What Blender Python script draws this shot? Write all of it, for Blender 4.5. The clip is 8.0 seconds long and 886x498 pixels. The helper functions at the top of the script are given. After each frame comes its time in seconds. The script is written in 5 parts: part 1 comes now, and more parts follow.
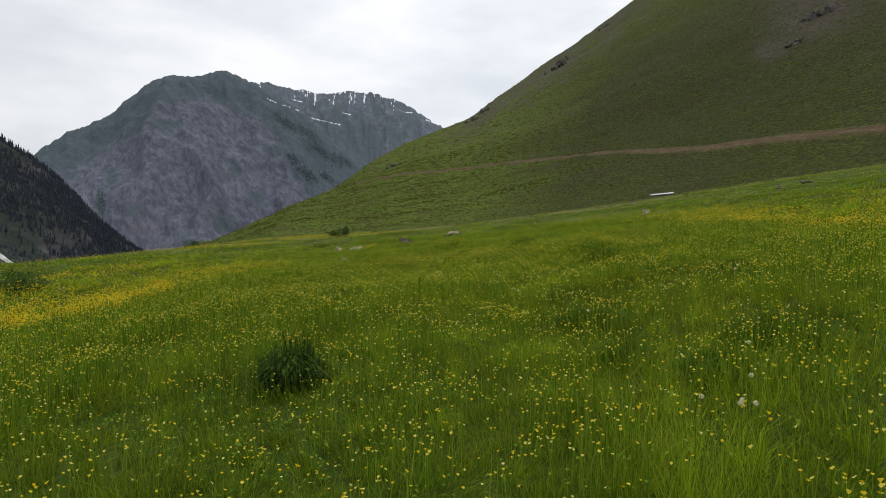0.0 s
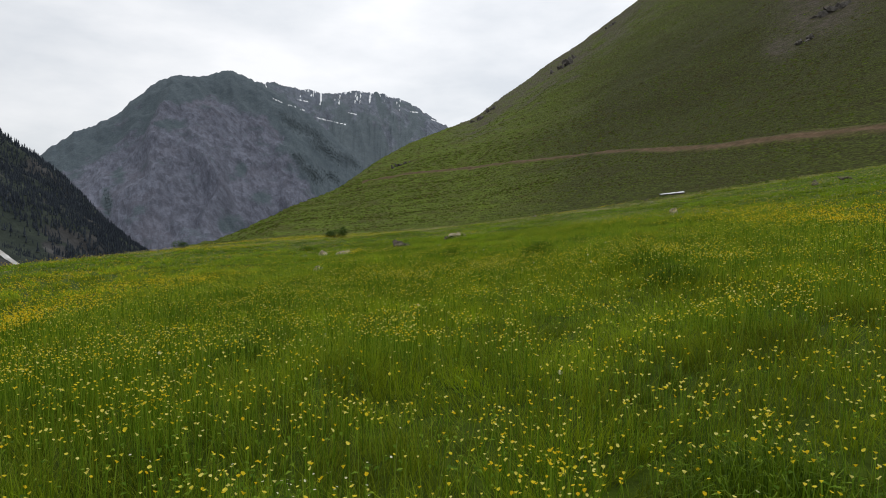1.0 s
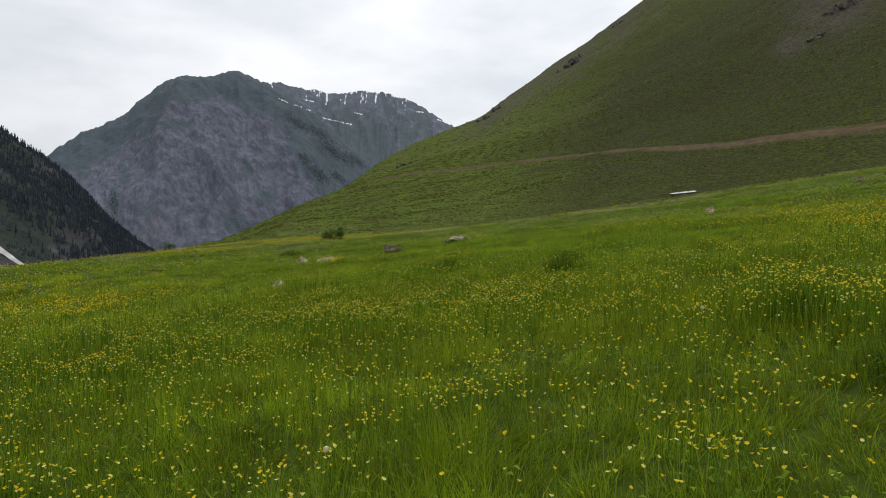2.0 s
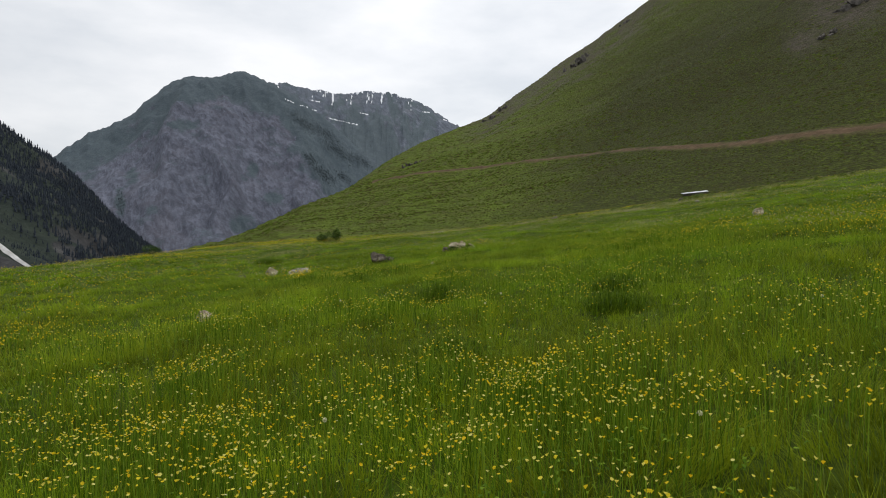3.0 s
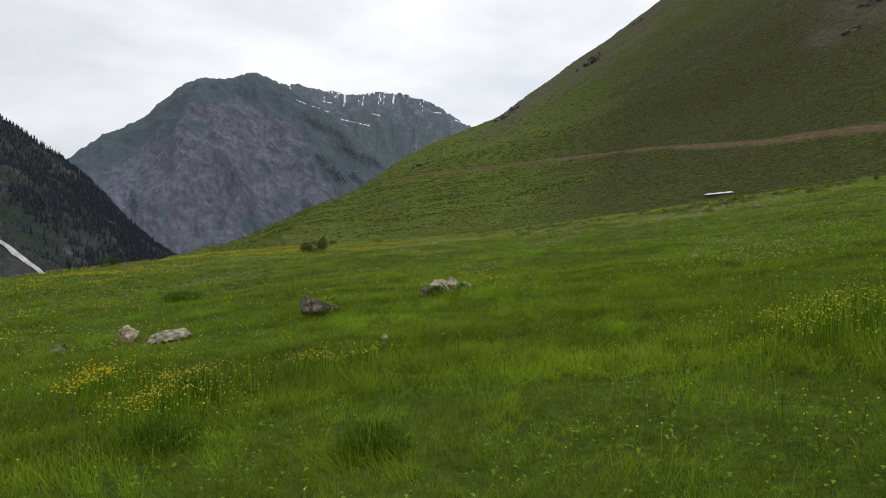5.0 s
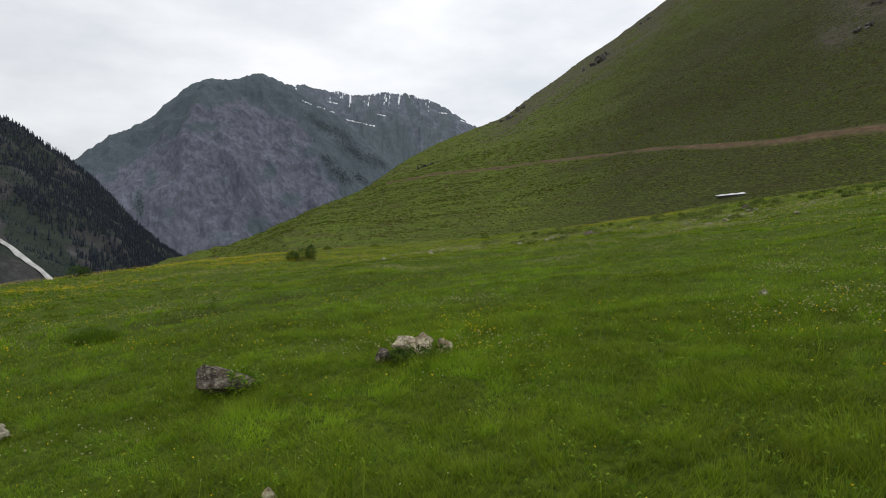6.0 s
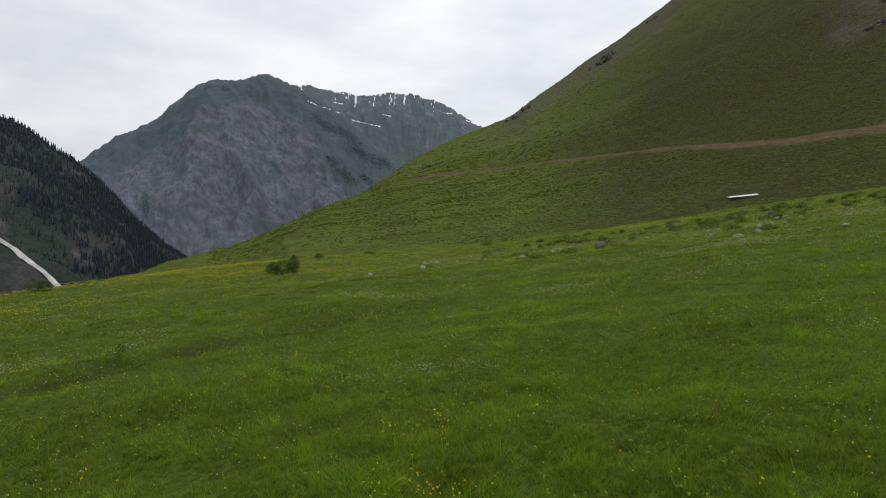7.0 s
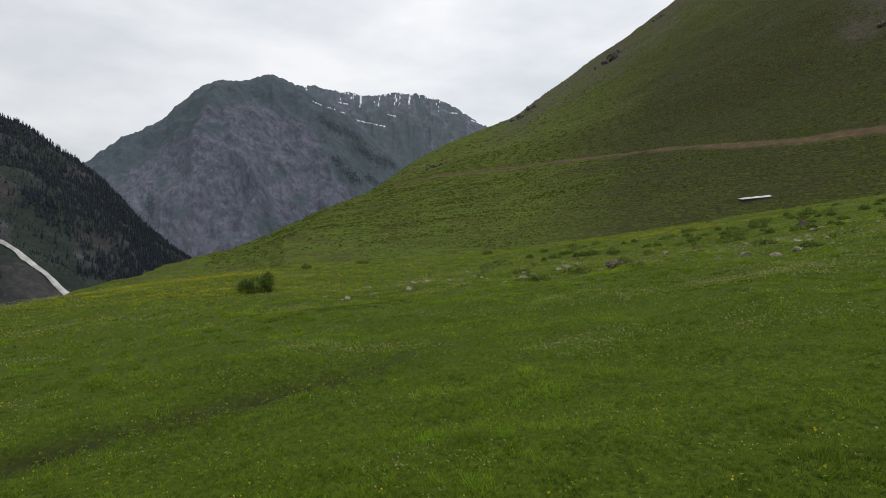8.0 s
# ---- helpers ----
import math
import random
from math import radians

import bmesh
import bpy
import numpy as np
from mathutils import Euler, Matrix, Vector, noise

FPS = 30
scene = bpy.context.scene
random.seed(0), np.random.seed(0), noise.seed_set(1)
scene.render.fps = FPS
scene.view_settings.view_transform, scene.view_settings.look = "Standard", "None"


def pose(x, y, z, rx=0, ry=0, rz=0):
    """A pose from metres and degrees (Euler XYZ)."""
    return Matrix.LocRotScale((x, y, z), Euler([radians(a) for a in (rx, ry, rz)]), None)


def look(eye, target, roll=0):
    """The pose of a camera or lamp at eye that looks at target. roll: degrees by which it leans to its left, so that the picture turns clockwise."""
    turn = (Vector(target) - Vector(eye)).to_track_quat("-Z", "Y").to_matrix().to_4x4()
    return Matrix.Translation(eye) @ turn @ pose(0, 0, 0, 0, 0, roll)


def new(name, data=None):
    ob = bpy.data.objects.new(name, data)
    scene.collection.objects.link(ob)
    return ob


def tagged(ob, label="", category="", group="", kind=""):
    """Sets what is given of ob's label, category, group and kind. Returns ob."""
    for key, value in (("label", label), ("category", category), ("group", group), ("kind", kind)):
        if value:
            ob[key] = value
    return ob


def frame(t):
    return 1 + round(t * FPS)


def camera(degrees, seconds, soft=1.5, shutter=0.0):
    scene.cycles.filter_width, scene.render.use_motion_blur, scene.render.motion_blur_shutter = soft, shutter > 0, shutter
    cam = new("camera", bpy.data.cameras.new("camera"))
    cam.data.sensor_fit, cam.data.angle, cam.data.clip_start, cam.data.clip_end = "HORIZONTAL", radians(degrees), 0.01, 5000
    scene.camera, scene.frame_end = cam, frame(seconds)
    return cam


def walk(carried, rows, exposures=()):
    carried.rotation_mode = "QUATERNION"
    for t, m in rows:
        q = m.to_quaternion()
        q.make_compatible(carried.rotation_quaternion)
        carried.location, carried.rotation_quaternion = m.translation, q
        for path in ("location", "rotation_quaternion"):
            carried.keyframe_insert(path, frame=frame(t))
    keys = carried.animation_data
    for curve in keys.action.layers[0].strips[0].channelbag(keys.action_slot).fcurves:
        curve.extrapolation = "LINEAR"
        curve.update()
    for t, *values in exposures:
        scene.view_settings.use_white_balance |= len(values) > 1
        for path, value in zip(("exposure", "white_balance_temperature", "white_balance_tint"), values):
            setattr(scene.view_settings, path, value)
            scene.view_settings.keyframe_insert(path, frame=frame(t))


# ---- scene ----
cam = camera(72.99, 8.0, soft=1.0)
PATH = [
    (0.0, 0.000, 0.000, 1.500, 0.000, -2.400, 0.000),
    (0.5, 0.173, 2.230, 1.524, 0.264, -2.413, 0.010),
    (1.0, 0.318, 4.486, 1.552, 0.535, -2.422, 0.015),
    (1.5, 0.443, 6.759, 1.587, 0.811, -2.426, 0.017),
    (2.0, 0.556, 9.043, 1.634, 1.092, -2.425, 0.018),
    (2.5, 0.666, 11.332, 1.698, 1.375, -2.419, 0.018),
    (3.0, 0.777, 13.624, 1.781, 1.659, -2.408, 0.019),
    (3.5, 0.896, 15.920, 1.890, 1.944, -2.394, 0.021),
    (4.0, 1.027, 18.220, 2.026, 2.227, -2.376, 0.023),
    (4.5, 1.176, 20.530, 2.194, 2.509, -2.357, 0.024),
    (5.0, 1.345, 22.856, 2.398, 2.788, -2.336, 0.024),
    (5.5, 1.537, 25.205, 2.641, 3.064, -2.316, 0.022),
    (6.0, 1.753, 27.590, 2.925, 3.336, -2.298, 0.014),
    (6.5, 1.996, 30.022, 3.255, 3.604, -2.285, 0.000),
    (7.0, 2.264, 32.518, 3.634, 3.867, -2.277, -0.023),
    (7.5, 2.559, 35.093, 4.063, 4.124, -2.279, -0.060),
    (8.0, 2.878, 37.769, 4.546, 4.377, -2.291, -0.112),
]
walk(cam, [(t, pose(x, y, z, 90 + pitch, -roll, yaw)) for t, x, y, z, yaw, pitch, roll in PATH],
     ((0.0, 0.07), (4.5, 0.09), (6.5, 0.04), (8.0, -0.04)))

# ---- daylight: overcast, brightest ahead and above ----
world = bpy.data.worlds.new("overcast_sky")
scene.world = world
world.use_nodes = True
wt = world.node_tree
wt.nodes.clear()
w_out = wt.nodes.new("ShaderNodeOutputWorld")
w_back = wt.nodes.new("ShaderNodeBackground")
w_back.inputs["Strength"].default_value = 1.0
w_sky = wt.nodes.new("ShaderNodeTexSky")
w_sky.sky_type, w_sky.sun_disc = "NISHITA", False
w_sky.sun_elevation, w_sky.sun_rotation = radians(58), radians(8)
w_scale = wt.nodes.new("ShaderNodeVectorMath")
w_scale.operation = "SCALE"
w_scale.inputs["Scale"].default_value = 0.1
w_co = wt.nodes.new("ShaderNodeTexCoord")
w_map = wt.nodes.new("ShaderNodeMapping")
w_map.inputs["Scale"].default_value = (2.2, 2.2, 6.0)
w_map.inputs["Location"].default_value = (0.35, 0.1, 0.55)
w_noise = wt.nodes.new("ShaderNodeTexNoise")
w_noise.inputs["Scale"].default_value = 1.5
w_noise.inputs["Detail"].default_value = 7
w_noise.inputs["Roughness"].default_value = 0.52
w_ramp = wt.nodes.new("ShaderNodeValToRGB")
w_ramp.color_ramp.elements[0].position, w_ramp.color_ramp.elements[0].color = 0.33, (0.72, 0.75, 0.79, 1)
w_ramp.color_ramp.elements[1].position, w_ramp.color_ramp.elements[1].color = 0.64, (0.99, 0.99, 1.0, 1)
w_mix = wt.nodes.new("ShaderNodeMix")
w_mix.data_type = "RGBA"
w_mix.inputs["Factor"].default_value = 0.9
wt.links.new(w_co.outputs["Generated"], w_map.inputs["Vector"])
wt.links.new(w_map.outputs["Vector"], w_noise.inputs["Vector"])
wt.links.new(w_noise.outputs["Fac"], w_ramp.inputs["Fac"])
wt.links.new(w_sky.outputs["Color"], w_scale.inputs[0])
wt.links.new(w_scale.outputs["Vector"], w_mix.inputs["A"])
wt.links.new(w_ramp.outputs["Color"], w_mix.inputs["B"])
w_dot = wt.nodes.new("ShaderNodeVectorMath")
w_dot.operation = "DOT_PRODUCT"
w_dot.inputs[1].default_value = (0.14, 0.62, 0.77)
w_glow = wt.nodes.new("ShaderNodeMapRange")
w_glow.inputs["From Min"].default_value, w_glow.inputs["From Max"].default_value = 0.35, 0.95
w_glow.inputs["To Min"].default_value, w_glow.inputs["To Max"].default_value = 0.85, 1.1
w_lit = wt.nodes.new("ShaderNodeVectorMath")
w_lit.operation = "SCALE"
wt.links.new(w_co.outputs["Generated"], w_dot.inputs[0])
wt.links.new(w_dot.outputs["Value"], w_glow.inputs["Value"])
wt.links.new(w_mix.outputs["Result"], w_lit.inputs[0])
wt.links.new(w_glow.outputs["Result"], w_lit.inputs["Scale"])
wt.links.new(w_lit.outputs["Vector"], w_back.inputs["Color"])
wt.links.new(w_back.outputs["Background"], w_out.inputs["Surface"])

sun = new("sun", bpy.data.lights.new("sun", "SUN"))
sun.data.energy, sun.data.angle, sun.data.color = 0.9, radians(30), (1.0, 0.97, 0.92)
sun.matrix_world = look((30, 120, 260), (0, 20, 0))

rng = np.random.default_rng(7)


# ---- smooth noise and the lie of the land ----
def perlin(x, y, seed=0):
    x, y = np.asarray(x, float), np.asarray(y, float)
    xi, yi = np.floor(x).astype(np.int64), np.floor(y).astype(np.int64)
    xf, yf = x - xi, y - yi

    def grad(ix, iy, dx, dy):
        h = (ix * 374761393 + iy * 668265263 + seed * 2147483647) & 0xFFFFFFFF
        h = ((h ^ (h >> 13)) * 1274126177) & 0xFFFFFFFF
        a = (h ^ (h >> 16)) % 4096 / 4096 * 2 * np.pi
        return np.cos(a) * dx + np.sin(a) * dy

    u, v = xf * xf * xf * (xf * (xf * 6 - 15) + 10), yf * yf * yf * (yf * (yf * 6 - 15) + 10)
    a = grad(xi, yi, xf, yf) * (1 - u) + grad(xi + 1, yi, xf - 1, yf) * u
    b = grad(xi, yi + 1, xf, yf - 1) * (1 - u) + grad(xi + 1, yi + 1, xf - 1, yf - 1) * u
    return (a * (1 - v) + b * v) * 1.4


def fbm(x, y, octaves=4, seed=0, rough=0.5):
    total, amp = 0.0, 1.0
    for o in range(octaves):
        total = total + amp * perlin(x * 2**o, y * 2**o, seed + o)
        amp *= rough
    return total


def ridged(x, y, octaves=4, seed=0):
    total, amp = 0.0, 1.0
    for o in range(octaves):
        total = total + amp * (1 - 2 * np.abs(perlin(x * 2**o, y * 2**o, seed + o)))
        amp *= 0.5
    return total


def fall(d, k, slope):
    """A drop that begins gently and then keeps one slope."""
    d = np.maximum(d, 0.0)
    turn = slope / (2 * k)
    return np.where(d < turn, k * d * d, k * turn * turn + slope * (d - turn))


def rut(x, y):
    """An old cart rut slanting over the meadow, 0 to 1."""
    off = y - 51.6 - 0.96 * (x + 2.1) - 0.4 * perlin(x / 3, 0.3, 6)
    return np.exp(-((off / 0.72) ** 2)) * np.exp(-(((x + 4.5) / 5.6) ** 4)) * (0.9 + 0.35 * perlin(x / 1.3, y / 1.3, 26))


def meadow_z(x, y):
    x, y = np.asarray(x, float), np.asarray(y, float)
    z = -0.15 + 0.096 * x + 0.0017 * x * x / (1 + (x / 55) ** 2) + 0.0244 * y - 0.00015 * y * y * np.where(y < 0, 0, 1)
    z = z - fall(-15 - x, 0.0023, 0.5) - fall(y - 112 - 0.1 * x, 0.0022, 0.35)
    near = np.exp(-((np.hypot(x, y - 30) / 130) ** 2))
    z = z + near * (0.18 * perlin(x / 7, y / 7, 3) + 0.12 * perlin(x / 2.3, y / 2.3, 5) + 0.35 * perlin(x / 25, y / 25, 8))
    z = z + 0.2 * np.exp(-(((x - 0.7) / 3) ** 2) - ((y - 38) / 2.2) ** 2)
    z = z - 0.2 * np.exp(-(((x + 4.4) / 1.8) ** 2) - ((y - 24.9) / 2.2) ** 2)
    z = z - 0.3 * rut(x, y)
    z = z + np.clip((y - 41) / 8, 0, 1) * near * (0.13 * perlin(x / 2.6, y / 1.9, 27) + 0.16 * perlin(x / 4.5, y / 3.2, 28))
    return np.maximum(z, -170 + 6 * perlin(x / 200, y / 200, 4))


def smooth_table(at, table):
    """A smooth curve through a short table of pairs."""
    xs, ys = np.array(table, float).T
    at = np.clip(at, xs[0], xs[-1])
    slope = np.gradient(ys, xs)
    n = np.clip(np.searchsorted(xs, at, side="right") - 1, 0, len(xs) - 2)
    h = xs[n + 1] - xs[n]
    s = (at - xs[n]) / h
    return ((1 + 2 * s) * (1 - s) ** 2 * ys[n] + s * (1 - s) ** 2 * h * slope[n]
            + s * s * (3 - 2 * s) * ys[n + 1] + s * s * (s - 1) * h * slope[n + 1])


# ---- materials ----
def mat_nodes(name):
    m = bpy.data.materials.new(name)
    m.use_nodes = True
    nt = m.node_tree
    nt.nodes.clear()
    return m, nt, lambda kind: nt.nodes.new("ShaderNode" + kind)


def noise_node(nt, co, scale, detail=4, rough=0.55, stretch=None):
    if stretch:
        mp = nt.nodes.new("ShaderNodeMapping")
        mp.inputs["Scale"].default_value = stretch
        nt.links.new(co, mp.inputs["Vector"])
        co = mp.outputs["Vector"]
    n = nt.nodes.new("ShaderNodeTexNoise")
    n.inputs["Scale"].default_value, n.inputs["Detail"].default_value, n.inputs["Roughness"].default_value = scale, detail, rough
    nt.links.new(co, n.inputs["Vector"])
    return n.outputs["Fac"]


def ramp_node(nt, fac, stops):
    r = nt.nodes.new("ShaderNodeValToRGB")
    els = r.color_ramp.elements
    while len(els) < len(stops):
        els.new(0.5)
    for e, (p, c) in zip(els, stops):
        e.position, e.color = p, (*c, 1) if len(c) == 3 else c
    nt.links.new(fac, r.inputs["Fac"])
    return r.outputs["Color"]


def mix_node(nt, fac, a, b, blend="MIX"):
    m = nt.nodes.new("ShaderNodeMix")
    m.data_type, m.blend_type = "RGBA", blend
    for key, v in (("Factor", fac), ("A", a), ("B", b)):
        if isinstance(v, (int, float)):
            m.inputs[key].default_value = v
        elif isinstance(v, tuple):
            m.inputs[key].default_value = (*v, 1)
        else:
            nt.links.new(v, m.inputs[key])
    return m.outputs["Result"]


def grey(v):
    return (v, v, v)


def bump_node(nt, height, strength, distance):
    b = nt.nodes.new("ShaderNodeBump")
    b.inputs["Strength"].default_value, b.inputs["Distance"].default_value = strength, distance
    nt.links.new(height, b.inputs["Height"])
    return b.outputs["Normal"]


def finish(nt, color, rough=0.9, normal=None, spec=0.2):
    p = nt.nodes.new("ShaderNodeBsdfPrincipled")
    out = nt.nodes.new("ShaderNodeOutputMaterial")
    if isinstance(color, tuple):
        p.inputs["Base Color"].default_value = (*color, 1)
    else:
        nt.links.new(color, p.inputs["Base Color"])
    p.inputs["Roughness"].default_value, p.inputs["Specular IOR Level"].default_value = rough, spec * 0.5
    if normal is not None:
        nt.links.new(normal, p.inputs["Normal"])
    nt.links.new(p.outputs["BSDF"], out.inputs["Surface"])
    return p


SHORT_TURF = (0.112, 0.212, 0.009)


def leaf_material(name, dark, mid, light, tip=None, sheer=0.35, patch=None, rough=0.55):
    """A thin leaf or petal: each one a little different, some light passes through it."""
    m, nt, node = mat_nodes(name)
    geo, co = node("NewGeometry"), node("TexCoord")
    color = ramp_node(nt, geo.outputs["Random Per Island"], [(0.0, dark), (0.5, mid), (1.0, light)])
    if patch:
        big = noise_node(nt, co.outputs["Object"], 0.09, 4, 0.6)
        mask = ramp_node(nt, big, [(0.42, grey(0)), (0.62, grey(1))])
        color = mix_node(nt, mask, color, mix_node(nt, 0.55, color, patch))
        short = node("Attribute")
        short.attribute_name = "short"
        color = mix_node(nt, short.outputs["Fac"], color, mix_node(nt, 0.87, color, SHORT_TURF))
        fine = noise_node(nt, co.outputs["Object"], 0.9, 4, 0.7)
        color = mix_node(nt, 1.0, color, ramp_node(nt, fine, [(0.37, grey(0.54)), (0.63, grey(1.28))]), "MULTIPLY")
        tuft = node("Attribute")
        tuft.attribute_name = "tuft"
        color = mix_node(nt, 1.0, color, ramp_node(nt, tuft.outputs["Fac"], [(0.0, grey(0.6)), (1.0, grey(1.32))]), "MULTIPLY")
        wide = noise_node(nt, co.outputs["Object"], 0.16, 4, 0.6, (1.0, 1.7, 1.0))
        color = mix_node(nt, 1.0, color, ramp_node(nt, wide, [(0.36, grey(0.6)), (0.64, grey(1.28))]), "MULTIPLY")
    if tip:
        along = node("Attribute")
        along.attribute_name = "along"
        # Yellowing tips, lightened well beyond that: backlight put into the blade colour.
        dry = ramp_node(nt, along.outputs["Fac"], [(0.3, grey(0)), (1.0, grey(0.9))])
        dry = mix_node(nt, short.outputs["Fac"], dry, mix_node(nt, 0.38, dry, (0.0, 0.0, 0.0)))
        color = mix_node(nt, dry, color, tip)
    p = node("BsdfPrincipled")
    p.inputs["Roughness"].default_value, p.inputs["Specular IOR Level"].default_value = rough, 0.12
    t = node("BsdfTranslucent")
    mix = node("MixShader")
    mix.inputs["Fac"].default_value = sheer
    out = node("OutputMaterial")
    nt.links.new(color, p.inputs["Base Color"])
    nt.links.new(color, t.inputs["Color"])
    nt.links.new(p.outputs["BSDF"], mix.inputs[1])
    nt.links.new(t.outputs["BSDF"], mix.inputs[2])
    nt.links.new(mix.outputs["Shader"], out.inputs["Surface"])
    return m


def ground_material():
    m, nt, node = mat_nodes("meadow_turf")
    co = node("TexCoord").outputs["Object"]
    fine, mid, big = noise_node(nt, co, 9, 6, 0.7), noise_node(nt, co, 0.8, 5, 0.6), noise_node(nt, co, 0.06, 4, 0.6)
    c = ramp_node(nt, fine, [(0.3, (0.02, 0.034, 0.003)), (0.55, (0.05, 0.084, 0.005)), (0.75, (0.09, 0.135, 0.008))])
    c = mix_node(nt, ramp_node(nt, mid, [(0.4, grey(0)), (0.7, grey(0.5))]), c, (0.06, 0.08, 0.008))
    c = mix_node(nt, ramp_node(nt, big, [(0.4, grey(0)), (0.65, grey(0.3))]), c, (0.07, 0.095, 0.01))
    sward = node("Attribute")
    sward.attribute_name = "sward"
    c = mix_node(nt, sward.outputs["Fac"], c, ramp_node(nt, fine, [(0.34, (0.026, 0.042, 0.004)), (0.66, (0.1, 0.145, 0.01))]))
    # Bare soil along the rut, its colour deepened for the shade of the step.
    worn_shade = node("Attribute")
    worn_shade.attribute_name = "worn_shade"
    c = mix_node(nt, worn_shade.outputs["Fac"], c, (0.022, 0.02, 0.009))
    finish(nt, c, 0.95, bump_node(nt, fine, 0.8, 0.06))
    return m


def hill_turf(nt, node, co):
    """Short turf in tufts and little terraces, browner where heathy, its colour dimmed rightwards."""
    tuft = noise_node(nt, co, 0.7, 3, 0.7, (1.0, 1.0, 1.5))
    terrace = noise_node(nt, co, 0.24, 4, 0.65, (0.8, 0.8, 3.0))
    mid, big = noise_node(nt, co, 0.045, 5, 0.65), noise_node(nt, co, 0.008, 5, 0.6)
    c = ramp_node(nt, tuft, [(0.36, (0.068, 0.095, 0.009)), (0.5, (0.102, 0.144, 0.013)), (0.64, (0.138, 0.188, 0.018))])
    c = mix_node(nt, ramp_node(nt, terrace, [(0.4, grey(0.5)), (0.54, grey(0))]), c, (0.046, 0.046, 0.014))
    c = mix_node(nt, ramp_node(nt, mid, [(0.48, grey(0)), (0.66, grey(0.55))]), c, (0.078, 0.062, 0.022))
    c = mix_node(nt, ramp_node(nt, big, [(0.45, grey(0)), (0.65, grey(0.4))]), c, (0.075, 0.1, 0.014))
    heath_dim = node("Attribute")
    heath_dim.attribute_name = "heath_dim"
    hm = node("Math")
    hm.operation = "MULTIPLY"
    nt.links.new(heath_dim.outputs["Fac"], hm.inputs[0])
    nt.links.new(ramp_node(nt, tuft, [(0.43, grey(0.98)), (0.6, grey(0.5))]), hm.inputs[1])
    c = mix_node(nt, hm.outputs["Value"], c, (0.026, 0.024, 0.008))
    return c, tuft, terrace


def hill_material():
    m, nt, node = mat_nodes("hillside_turf")
    co = node("TexCoord").outputs["Object"]
    c, tuft, terrace = hill_turf(nt, node, co)
    bare = node("Attribute")
    bare.attribute_name = "bare"
    stone = ramp_node(nt, noise_node(nt, co, 0.3, 6, 0.7), [(0.35, (0.05, 0.043, 0.034)), (0.65, (0.125, 0.105, 0.082))])
    patchy = node("Math")
    patchy.operation = "MULTIPLY"
    nt.links.new(bare.outputs["Fac"], patchy.inputs[0])
    nt.links.new(ramp_node(nt, noise_node(nt, co, 0.12, 6, 0.7), [(0.4, grey(0.3)), (0.6, grey(1))]), patchy.inputs[1])
    c = mix_node(nt, patchy.outputs["Value"], c, stone)
    both = node("Math")
    both.operation = "ADD"
    nt.links.new(tuft, both.inputs[0])
    nt.links.new(terrace, both.inputs[1])
    finish(nt, c, 0.95, bump_node(nt, both.outputs["Value"], 1.0, 1.6))
    return m


